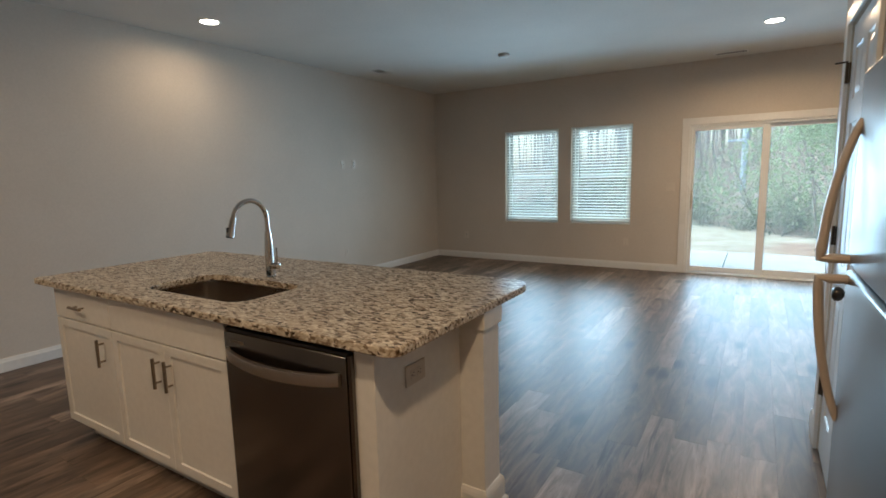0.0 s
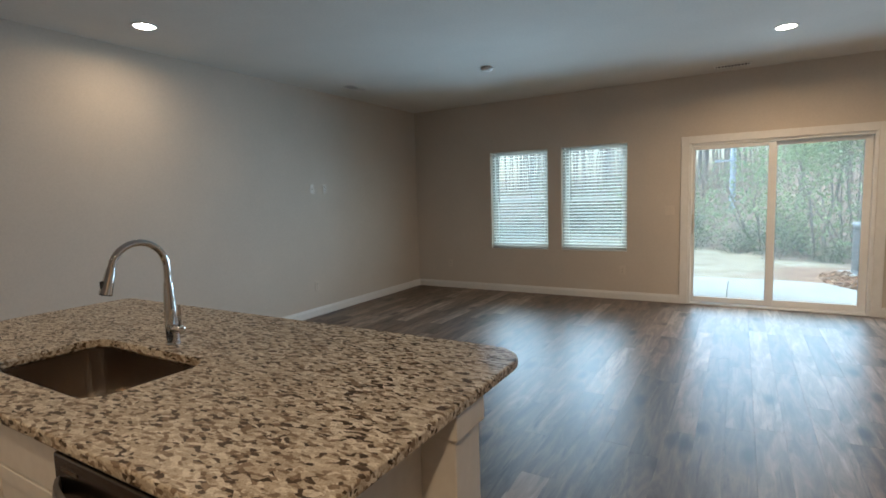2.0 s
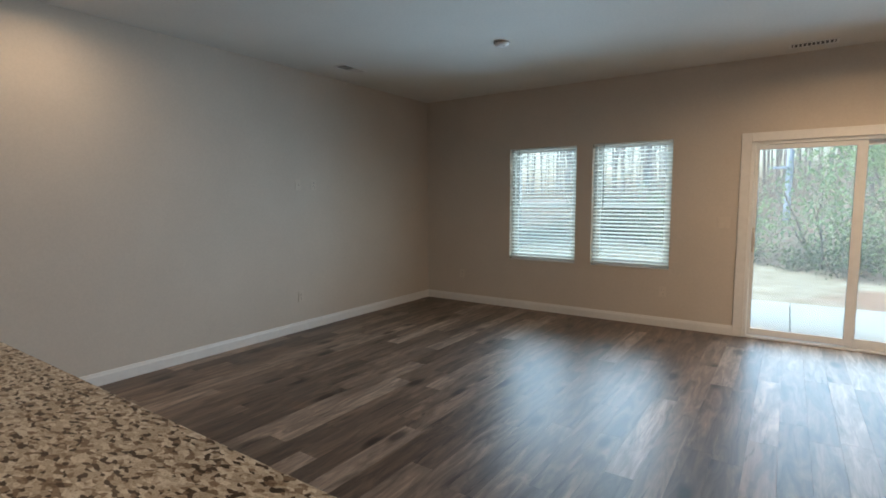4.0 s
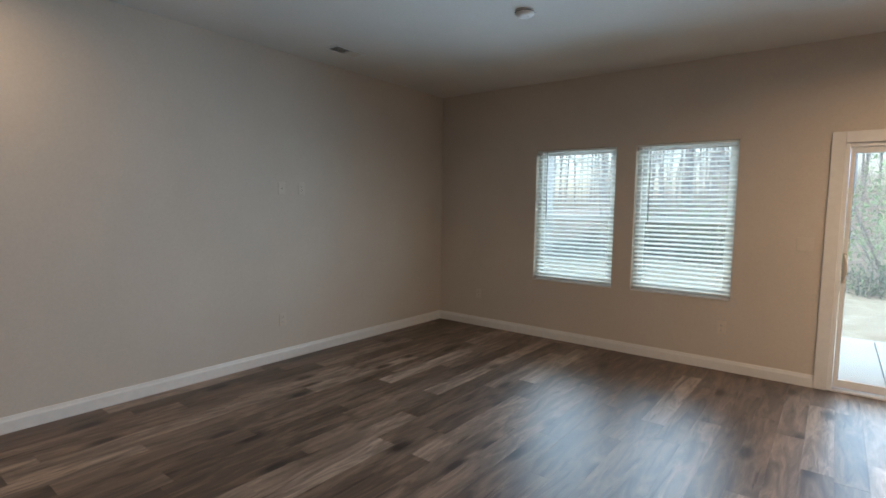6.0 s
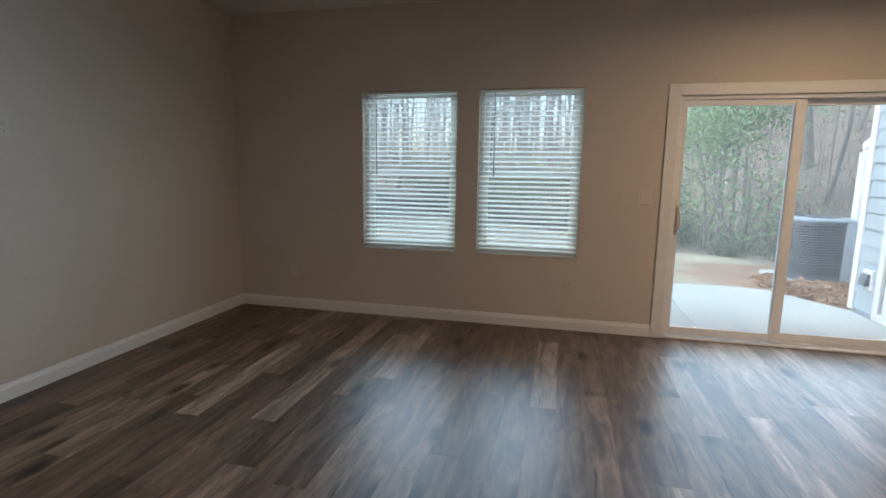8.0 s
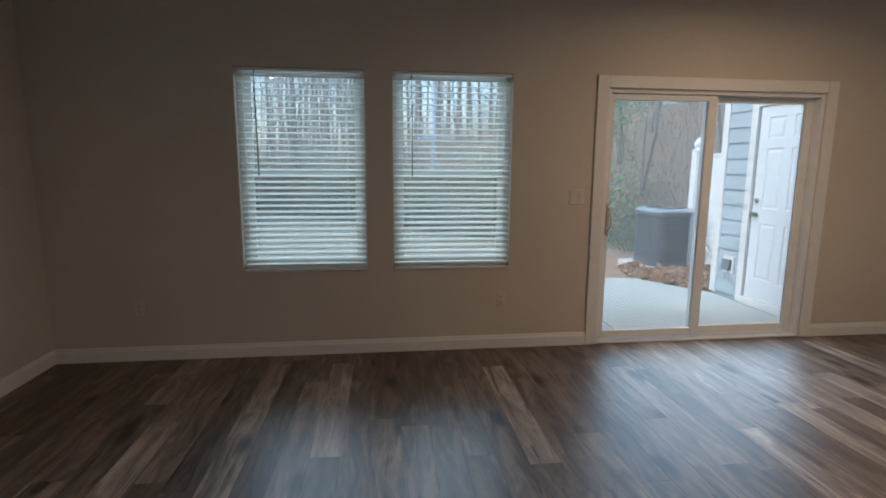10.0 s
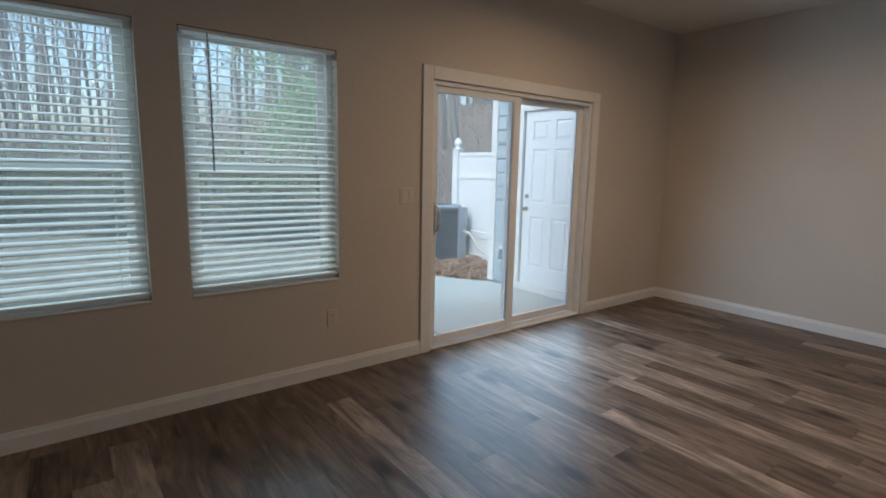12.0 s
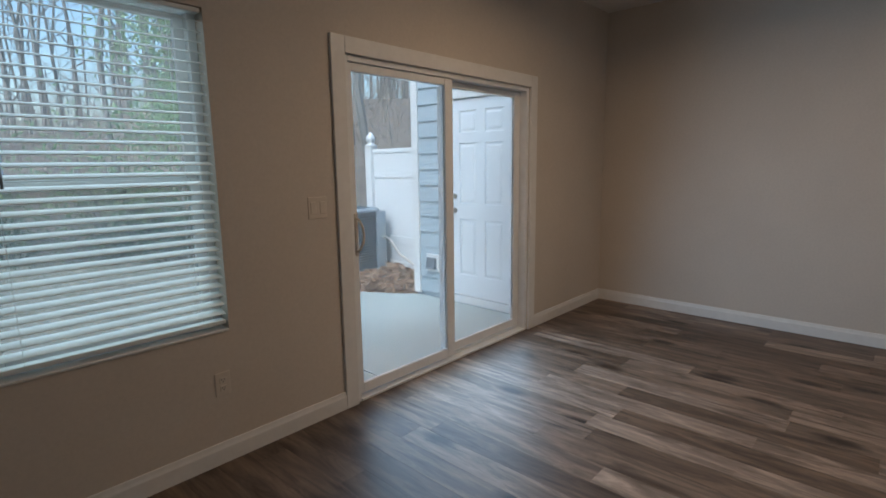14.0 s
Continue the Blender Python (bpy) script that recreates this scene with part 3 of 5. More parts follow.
pantry = thing("door_2", "white six-panel pantry door, closed, with bronze hinges", "door", kind="structure")
bm = bmesh.new()
six_panel(bm, PD0, PD1, 0.012, PDZ, lambda u, d, z: (PX + 0.006 + d, u, z))
part("door_slab", bm, DOOR_PAINT, pantry)
for name, a in (("casing_leg", (PX - 0.016, PX, PD0 - 0.085, PD0 - 0.015, 0, PDZ + 0.085)), ("casing_leg", (PX - 0.016, PX, PD1 + 0.015, PD1 + 0.085, 0, PDZ + 0.085)), ("casing_head", (PX - 0.016, PX, PD0 - 0.0145, PD1 + 0.0145, PDZ + 0.015, PDZ + 0.085))):
    part(name, boxed(*a, 0.004, 2), TRIM_PAINT, pantry)
for z in (0.34, 1.09, 1.83):
    bm = bmesh.new()
    tube(bm, [(PX - 0.006, PD1 + 0.006, z - 0.045), (PX - 0.006, PD1 + 0.006, z + 0.045)], 0.008, 10)
    box(bm, PX - 0.003, PX + 0.004, PD1 - 0.016, PD1 + 0.014, z - 0.044, z + 0.044, 0.001)
    if z > 1.5:
        tube(bm, [(PX - 0.006, PD1 + 0.006, z + 0.05), (PX - 0.05, PD1 + 0.03, z + 0.05)], 0.004, 8)
    part("hinge", bm, BRONZE, pantry, "dark bronze hinge", smooth=True)
bm = bmesh.new()
lathe(bm, [(0.031, 0), (0.033, 0.004), (0.03, 0.008), (0.012, 0.011), (0.011, 0.03), (0.022, 0.036), (0.028, 0.047), (0.027, 0.058), (0.018, 0.066), (0.004, 0.068)], 20)
bmesh.ops.transform(bm, matrix=pose(PX + 0.006, PD0 + 0.062, 0.935, 0, -90, 0), verts=bm.verts)
part("door_knob", bm, BRONZE, pantry, "dark bronze round knob", smooth=True)

# ---- refrigerator ----
fridge = thing("refrigerator", "stainless top-freezer refrigerator with bowed handles", "refrigerator")
FX, FY0, FY1 = 0.215, 0.98, 1.725
part("body", boxed(FX + 0.075, FX + 0.74, FY0 + 0.006, FY1 - 0.006, 0.03, 1.645, 0.006, 2), AC_PAINT, fridge, "grey painted cabinet")
for name, z0, z1, grip in (("freezer_door", 1.148, 1.655, (1.17, 1.53, 1)), ("fresh_food_door", 0.10, 1.138, (1.115, 0.72, -1))):
    bm = bmesh.new()
    box(bm, FX, FX + 0.068, FY0, FY1, z0, z1, 0.012, 4)
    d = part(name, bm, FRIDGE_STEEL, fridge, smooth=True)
    za, zb, _ = grip
    pts = []
    for k in range(15):
        u = k / 14
        bow = 0.072 * (1 - u) ** 0.75 if k < 14 else 0.0
        pts.append((FX + 0.004 - bow * 0.93 - 0.01 * math.sin(math.pi * u), FY1 - 0.045, za + (zb - za) * u))
    pts = [(FX + 0.004, FY1 - 0.045, za), (FX - 0.04, FY1 - 0.045, za)] + pts
    bm = bmesh.new()
    tube(bm, pts, [0.012, 0.013] + [0.013 - 0.003 * k / 14 for k in range(15)], 10)
    part("handle", bm, HANDLE_METAL, d, "satin champagne bowed handle", smooth=True)
part("kick_grille", boxed(FX + 0.03, FX + 0.07, FY0 + 0.02, FY1 - 0.02, 0.012, 0.092, 0.004), SLOT_DARK, fridge, "dark kick grille")
part("hinge_cover", boxed(FX + 0.01, FX + 0.12, FY0 + 0.02, FY0 + 0.08, 1.655, 1.668, 0.004), AC_PAINT, fridge)
for x in (FX + 0.12, FX + 0.68):
    for y in (FY0 + 0.06, FY1 - 0.06):
        bm = bmesh.new()
        lathe(bm, [(0.02, 0.0), (0.02, 0.02), (0.012, 0.032)], 12, x, y)
        part("foot", bm, RUBBER, fridge)

# ---- island ----
CT, TH = 0.915, 0.032
IY, IYB = 1.158, 1.72
IX0, IX1, IX2, IX3, IXE = -3.22, -2.635, -1.735, -1.075, -1.0
TOE = 0.105


def pull(bm, x, y, z0, z1, flat=False):
    """A bar pull on two posts, upright or level."""
    if flat:
        tube(bm, [(z0, y - 0.03, x), (z1, y - 0.03, x)], 0.0075, 10)
        for s in (z0 + 0.025, z1 - 0.025):
            tube(bm, [(s, y + 0.001, x), (s, y - 0.03, x)], 0.005, 8)
    else:
        tube(bm, [(x, y - 0.03, z0), (x, y - 0.03, z1)], 0.0075, 10)
        for s in (z0 + 0.025, z1 - 0.025):
            tube(bm, [(x, y + 0.001, s), (x, y - 0.03, s)], 0.005, 8)


def front(x0, x1, z0, z1, rail=0.0):
    """A cabinet front 20 mm thick; with a rail, a recessed panel inside a flat frame."""
    bm = bmesh.new()
    box(bm, x0, x1, IY, IY + 0.019, z0, z1, 0.0015)
    if rail:
        bm.faces.ensure_lookup_table()
        f = min(bm.faces, key=lambda q: (round(q.calc_center_median().y, 4), -q.calc_area()))
        bmesh.ops.inset_region(bm, faces=[f], thickness=rail)
        bmesh.ops.inset_region(bm, faces=[f], thickness=0.004, depth=-0.008)
    return bm


def cabinet(name, label, x0, x1):
    c = thing(name, label, "cabinet", group="island cabinets")
    bm = bmesh.new()
    zt = CT - TH - 0.001
    box(bm, x0, x0 + 0.018, IY + 0.02, IYB, TOE, zt)
    box(bm, x1 - 0.018, x1, IY + 0.02, IYB, TOE, zt)
    box(bm, x0 + 0.018, x1 - 0.018, IYB - 0.018, IYB, TOE, zt)
    box(bm, x0 + 0.018, x1 - 0.018, IY + 0.02, IY + 0.038, TOE, zt)
    box(bm, x0 + 0.018, x1 - 0.018, IY + 0.038, IYB - 0.018, TOE, TOE + 0.018)
    part("body", bm, CABINET_PAINT, c)
    part("toe_kick", boxed(x0 + (0.05 if x0 == IX0 else 0), x1, IY + 0.09, IYB - 0.01, 0.0, TOE - 0.0005), CABINET_PAINT, c, "recessed white toe kick")
    return c


G = 0.0025
narrow = cabinet("drawer_cabinet", "white base cabinet with one drawer over a door", IX0, IX1 - 0.0005)
d = part("drawer_front", front(IX0 + G, IX1 - G, 0.715, 0.872), CABINET_PAINT, narrow)
bm = bmesh.new()
pull(bm, 0.79, IY, -2.99, -2.87, True)
part("handle", bm, NICKEL, d, "brushed nickel bar pull", smooth=True)
d = part("door", front(IX0 + G, IX1 - G, TOE + 0.012, 0.708, 0.058), CABINET_PAINT, narrow)
bm = bmesh.new()
pull(bm, IX1 - 0.095, IY, 0.515, 0.655)
part("handle", bm, NICKEL, d, "brushed nickel bar pull", smooth=True)

wide = cabinet("sink_cabinet", "white sink base cabinet with two panelled doors", IX1 + 0.0005, IX2)
part("false_front", front(IX1 + G, IX2 - G, 0.715, 0.872), CABINET_PAINT, wide)
xm = (IX1 + IX2) / 2
for x0, x1, hx in ((IX1 + G, xm - G / 2, xm - 0.045), (xm + G / 2, IX2 - G, xm + 0.045)):
    d = part("door", front(x0, x1, TOE + 0.012, 0.708, 0.058), CABINET_PAINT, wide)
    bm = bmesh.new()
    pull(bm, hx, IY, 0.508, 0.648)
    part("handle", bm, NICKEL, d, "brushed nickel bar pull", smooth=True)

washer = thing("dishwasher", "dark stainless dishwasher with a bowed bar handle", "dishwasher")
part("tub", boxed(IX2 + 0.006, IX3 - 0.004, IY + 0.02, IYB - 0.02, 0.0, CT - TH - 0.004), SLOT_DARK, washer, "black tub and gap")
wd = part("door", boxed(IX2 + 0.012, IX3 - 0.022, IY - 0.012, IY + 0.02, 0.115, 0.845, 0.006, 3), DARK_STEEL, washer, smooth=True)
part("side_edge", boxed(IX3 - 0.0215, IX3 - 0.004, IY - 0.004, IY + 0.02, 0.115, 0.85, 0.002), DARK_STEEL, washer)
part("control_strip", boxed(IX2 + 0.012, IX3 - 0.022, IY - 0.006, IY + 0.02, 0.8455, 0.858, 0.002), SLOT_DARK, washer, "black top control strip")
part("badge", boxed(IX2 + 0.05, IX2 + 0.13, IY - 0.0135, IY - 0.0115, 0.806, 0.816), NICKEL, wd)
part("kick_plate", boxed(IX2 + 0.006, IX3 - 0.004, IY + 0.06, IY + 0.075, 0.002, 0.11), SLOT_DARK, washer)
bm = bmesh.new()
pts, m = [], 16
for k in range(m + 1):
    u = k / m
    pts.append((IX2 + 0.035 + (IX3 - IX2 - 0.08) * u, IY - 0.014 - 0.05 * math.sin(math.pi * u) ** 0.6, 0.765 - 0.012 * math.sin(math.pi * u)))
loops = []
for x, y, z in pts:
    loops.append([(x, y - 0.008, z - 0.02), (x, y - 0.011, z), (x, y - 0.008, z + 0.02), (x, y + 0.004, z + 0.023), (x, y + 0.008, z), (x, y + 0.004, z - 0.023)])
r = loft(bm, loops)
bm.faces.new(r[0][::-1])
part("handle", bm, STEEL, wd, "brushed steel bowed handle", smooth=True)

end = thing("island_end_panel", "white end panel of the island with an outlet plate", "panel")
part("filler", boxed(IX3 - 0.0035, IXE - 0.020, IY + 0.012, IYB, 0.0, CT - TH - 0.001), CABINET_PAINT, end)
part("side_panel", boxed(IXE - 0.0195, IXE, IY + 0.01, 1.71, 0.0, CT - TH - 0.001, 0.001), CABINET_PAINT, end)
part("corner_stile", boxed(IXE, IXE + 0.004, IY + 0.01, IY + 0.05, 0.0, CT - TH - 0.002, 0.001), CABINET_PAINT, end)
part("back_panel", boxed(IX0, IXE - 0.04, IYB + 0.001, IYB + 0.11, 0.0, CT - TH - 0.001, 0.001), CABINET_PAINT, end)

post = thing("island_post", "white square island post with capital and base", "post")
px0, px1, py0, py1 = -1.035, -0.892, 1.712, 1.852
part("shaft", boxed(px0, px1, py0, py1, 0.0, CT - TH - 0.001, 0.003), CABINET_PAINT, post)
bm = bmesh.new()
box(bm, px0 - 0.012, px1 + 0.012, py0 - 0.012, py1 + 0.012, CT - TH - 0.075, CT - TH - 0.0015, 0.004, 2)
part("capital", bm, CABINET_PAINT, post)
bm = bmesh.new()
loft(bm, [[(x, y, z) for x, y in ((px0 - o, py0 - o), (px1 + o, py0 - o), (px1 + o, py1 + o), (px0 - o, py1 + o))] for o, z in ((0.016, 0.0), (0.016, 0.09), (0.012, 0.105), (0.005, 0.118), (0.001, 0.12))])
part("base_moulding", bm, TRIM_PAINT, post)
bm = bmesh.new()
loft(bm, [[(x, y, z) for x, y in ((px0 - o, py0 - o), (px1 + o, py0 - o), (px1 + o, py1 + o), (px0 - o, py1 + o))] for o, z in ((0.028, 0.0), (0.027, 0.012), (0.0165, 0.022))])
part("shoe_moulding", bm, TRIM_PAINT, post)

top = thing("worktop", "speckled beige granite island worktop with rounded corners", "worktop")
CX0, CX1, CY0, CY1 = -3.36, -0.872, 1.118, 2.205
SX0, SX1, SY0, SY1 = -2.52, -1.80, 1.268, 1.645
bm = bmesh.new()
outer = rounded(CX0, CX1, CY0, CY1, (0.03, 0.055, 0.13, 0.05), 8)
inner = rounded(SX0, SX1, SY0, SY1, 0.085, 7)
top_edges, lows = [], []
for lp in (outer, inner):
    vs = [bm.verts.new((x, y, CT)) for x, y in lp]
    top_edges += [bm.edges.new((vs[i], vs[(i + 1) % len(vs)])) for i in range(len(vs))]
bmesh.ops.triangle_fill(bm, use_beauty=True, edges=top_edges)
ex = bmesh.ops.extrude_face_region(bm, geom=list(bm.faces))
bmesh.ops.translate(bm, vec=(0, 0, -TH), verts=[v for v in ex["geom"] if isinstance(v, bmesh.types.BMVert)])
rim = [e for e in bm.edges if len(e.link_faces) == 2 and abs(e.verts[0].co.z - e.verts[1].co.z) < 1e-6 and abs(e.link_faces[0].normal.dot(e.link_faces[1].normal)) < 0.5]
bmesh.ops.bevel(bm, geom=rim, offset=0.006, segments=3, profile=0.5, affect="EDGES")
part("slab", bm, GRANITE, top)

sink = thing("sink", "undermount brushed steel sink bowl in the worktop", "sink")
bm = bmesh.new()
loops = []
zt = CT - TH - 0.0006
for o, z, r in ((0.022, zt, 0.10), (-0.003, zt, 0.08), (-0.004, zt - 0.02, 0.08), (-0.008, zt - 0.17, 0.075), (-0.016, zt - 0.195, 0.07), (-0.04, zt - 0.205, 0.05), (-0.15, zt - 0.209, 0.02)):
    loops.append([(x, y, z) for x, y in rounded(SX0 - o, SX1 + o, SY0 - o, SY1 + o, r, 7)])
loft(bm, loops)
part("bowl", bm, SINK_STEEL, sink, smooth=True)
bm = bmesh.new()
lathe(bm, [(0.055, zt - 0.2088), (0.052, zt - 0.205), (0.04, zt - 0.2065), (0.015, zt - 0.2062)], 24, (SX0 + SX1) / 2, (SY0 + SY1) / 2)
part("drain", bm, CHROME, sink, "round steel drain", smooth=True)

tap = thing("faucet", "tall polished chrome pull-down kitchen faucet", "faucet")
tx, ty = -2.13, 1.716
bm = bmesh.new()
lathe(bm, [(0.027, CT + 0.0005), (0.027, CT + 0.006), (0.0235, CT + 0.01), (0.023, CT + 0.12), (0.021, CT + 0.17), (0.0155, CT + 0.24)], 24, tx, ty)
part("body", bm, CHROME, tap, smooth=True)
pts = [(tx, ty, CT + 0.235)]
for k in range(15):
    a = radians(180 * k / 14 * 0.94)
    pts.append((tx, ty - 0.098 + 0.098 * math.cos(a), 1.218 + 0.098 * math.sin(a)))
bm = bmesh.new()
tube(bm, pts, 0.0125, 16)
part("spout", bm, CHROME, tap, smooth=True)
e0, e1 = Vector(pts[-1]), (Vector(pts[-1]) - Vector(pts[-2])).normalized()
bm = bmesh.new()
tube(bm, [e0 - e1 * 0.004, e0 + e1 * 0.012, e0 + e1 * 0.05, e0 + e1 * 0.092, e0 + e1 * 0.096], [0.0135, 0.0155, 0.018, 0.0215, 0.017], 16)
head = part("spray_head", bm, CHROME, tap, smooth=True)
bm = bmesh.new()
c = e0 + e1 * 0.055 + Vector((0, -0.016, 0))
box(bm, c.x - 0.007, c.x + 0.007, c.y - 0.008, c.y + 0.006, c.z - 0.026, c.z + 0.012, 0.003, 2)
part("spray_button", bm, RUBBER, head, "black spray button")
bm = bmesh.new()
tube(bm, [(tx + 0.018, ty, CT + 0.062), (tx + 0.062, ty, CT + 0.062), (tx + 0.066, ty, CT + 0.062)], [0.0165, 0.0165, 0.011], 16)
tube(bm, [(tx + 0.052, ty, CT + 0.072), (tx + 0.056, ty, CT + 0.11), (tx + 0.057, ty, CT + 0.158)], [0.006, 0.005, 0.0045], 10)
part("lever", bm, CHROME, tap, smooth=True)


# ---- plates on walls ----
def plate(name, label, at, rz, kind, w=0.072, h=0.116, turn=0):
    """A cover plate in its own plane, facing -y before it is turned."""
    p = thing(name, label, "cover plate", group="cover plates")
    bm = bmesh.new()
    box(bm, -w / 2, w / 2, -0.006, 0.0, -h / 2, h / 2, 0.003, 2)
    part("cover", bm, PLATE_WHITE, p)
    if kind == "outlet":
        for z in (-0.02, 0.02):
            bm = bmesh.new()
            box(bm, -0.0165, 0.0165, -0.0085, -0.0055, z - 0.014, z + 0.014, 0.002)
            s = part("socket", bm, PLATE_WHITE, p)
            bm = bmesh.new()
            for x in (-0.0065, 0.0065):
                box(bm, x - 0.0012, x + 0.0012, -0.0089, -0.0084, z - 0.001, z + 0.008)
            box(bm, -0.0025, 0.0025, -0.0089, -0.0084, z - 0.010, z - 0.005)
            part("slots", bm, SLOT_DARK, s, "dark slots")
    elif kind == "switch":
        for x in ([0.0] if w < 0.1 else [-w / 4, w / 4]):
            part("rocker", boxed(x - 0.0165, x + 0.0165, -0.0095, -0.0055, -0.033, 0.033, 0.002), PLATE_WHITE, p)
    elif kind == "coax":
        bm = bmesh.new()
        tube(bm, [(0, -0.005, 0), (0, -0.016, 0)], 0.005, 10)
        part("connector", bm, NICKEL, p, "small metal connector", smooth=True)
    p.matrix_world = Matrix.Translation(at) @ pose(0, 0, 0, 0, 0, rz) @ pose(0, 0, 0, 0, turn, 0)
    return p


plate("outlet_plate", "white duplex outlet plate high on the greige wall", (XL, 5.473, 1.607), 90, "outlet")
plate("media_plate", "white cable plate high on the greige wall", (XL, 5.255, 1.60), 90, "coax")
plate("outlet_plate", "white duplex outlet plate above the baseboard", (XL, 5.25, 0.385), 90, "outlet")
plate("outlet_plate", "white duplex outlet plate below the window", (-1.61, YW, 0.394), 0, "outlet")
plate("outlet_plate", "white duplex outlet plate low in the corner", (-4.27, YW, 0.394), 0, "outlet")
plate("switch_plate", "greige-lit white double switch plate beside the patio door", (-1.035, YW, 1.19), 0, "switch", 0.116)
plate("outlet_plate", "white duplex outlet plate on the end wall", (XR, 5.33, 0.385), -90, "outlet")
plate("media_plate", "white cable plate high on the end wall", (XR, 5.26, 1.19), -90, "coax")
plate("outlet_plate", "white outlet plate on the island end panel", (IXE, 1.392, 0.728), 90, "outlet", 0.076, 0.118, 90)


# ---- ceiling fixtures ----
def downlight(x, y, watts):
    d = thing("recessed_light", "round recessed ceiling light with white trim, lit", "ceiling light", group="recessed lights")
    bm = bmesh.new()
    n = 32
    prof = [(0.098, CEIL), (0.096, CEIL - 0.005), (0.085, CEIL - 0.007), (0.074, CEIL - 0.004), (0.072, CEIL)]
    rings = [[bm.verts.new((x + r * math.cos(2 * math.pi * k / n), y + r * math.sin(2 * math.pi * k / n), z)) for k in range(n)] for r, z in prof]
    for a, b in zip(rings, rings[1:]):
        for k in range(n):
            bm.faces.new((a[k], a[(k + 1) % n], b[(k + 1) % n], b[k]))
    part("trim_ring", bm, TRIM_PAINT, d, smooth=True)
    bm = bmesh.new()
    lathe(bm, [(0.073, CEIL - 0.0025), (0.06, CEIL - 0.0035), (0.02, CEIL - 0.004)], 32, x, y)
    part("lens", bm, LENS, d, "glowing frosted lens", smooth=True)
    lamp = new("downlight_lamp", bpy.data.lights.new("downlight_lamp", "AREA"))
    lamp.data.shape, lamp.data.size, lamp.data.energy, lamp.data.color = "DISK", 0.13, watts, LAMP_COLOR
    lamp.data.spread = radians(166)
    lamp.matrix_world = pose(x, y, CEIL - 0.012)


for x, y, k in ((-4.235, 2.95, 0.27), (0.045, 6.07, 1.65), (1.62, 4.35, 0.35), (-4.235, 0.1, 0.3), (-2.3, -0.55, 0.65), (0.0, 0.25, 1.05)):
    downlight(x, y, LAMP * k)


def detector(x, y):
    d = thing("smoke_detector", "round white smoke detector on the ceiling", "smoke detector", group="smoke detectors")
    bm = bmesh.new()
    lathe(bm, [(0.068, CEIL), (0.068, CEIL - 0.012), (0.062, CEIL - 0.026), (0.05, CEIL - 0.036), (0.03, CEIL - 0.039), (0.003, CEIL - 0.039)], 28, x, y)
    part("housing", bm, TRIM_PAINT, d, smooth=True)
    bm = bmesh.new()
    n = 28
    rings = [[bm.verts.new((x + r * math.cos(2 * math.pi * k / n), y + r * math.sin(2 * math.pi * k / n), z)) for k in range(n)] for r, z in ((0.0685, CEIL - 0.010), (0.0705, CEIL - 0.0125), (0.0680, CEIL - 0.015))]
    for a, b in zip(rings, rings[1:]):
        for k in range(n):
            bm.faces.new((a[k], a[(k + 1) % n], b[(k + 1) % n], b[k]))
    part("vent_ring", bm, SLOT_DARK, d)
    bm = bmesh.new()
    lathe(bm, [(0.009, CEIL - 0.0385), (0.008, CEIL - 0.0415), (0.002, CEIL - 0.042)], 12, x + 0.025, y)
    part("test_button", bm, PLATE_WHITE, d)


detector(-2.65, 5.71)
detector(0.279, 5.28)


def register(x0, x1, y0, y1):
    """A ceiling air register: a frame, a dark throat and louvres in two banks."""
    d = thing("ceiling_register", "white louvred ceiling air register", "air register", group="air registers")
    z = CEIL
    bm = bmesh.new()
    f = 0.022
    box(bm, x0, x1, y0, y0 + f, z - 0.006, z, 0.002)
    box(bm, x0, x1, y1 - f, y1, z - 0.006, z, 0.002)
    box(bm, x0, x0 + f, y0 + f, y1 - f, z - 0.006, z, 0.002)
    box(bm, x1 - f, x1, y0 + f, y1 - f, z - 0.006, z, 0.002)
    part("frame", bm, TRIM_PAINT, d)
    part("throat", boxed(x0 + f, x1 - f, y0 + f, y1 - f, z - 0.0006, z - 0.0001), SLOT_DARK, d, "dark throat")
    long_x = x1 - x0 > y1 - y0
    n = 10
    for k in range(n):
        u = (k + 0.5) / n
        tip = -48 if u < 0.5 else 48
        if long_x:
            tip = -tip
            m = pose(x0 + f + (x1 - x0 - 2 * f) * u, (y0 + y1) / 2, z - 0.007, 0, tip, 0)
            s = (0.0007, (y1 - y0) / 2 - f, 0.0085)
        else:
            m = pose((x0 + x1) / 2, y0 + f + (y1 - y0 - 2 * f) * u, z - 0.007, tip, 0, 0)
            s = ((x1 - x0) / 2 - f, 0.0007, 0.0085)
        bm = bmesh.new()
        box(bm, -s[0], s[0], -s[1], s[1], -s[2], s[2])
        bmesh.ops.transform(bm, matrix=m, verts=bm.verts)
        part("louvre", bm, TRIM_PAINT, d)


register(-4.475, -4.315, 5.44, 5.79)
register(-0.56, -0.19, 7.28, 7.44)

# ---- outside: ground, patio, storage closet, fence, condenser ----
PZ = -0.06


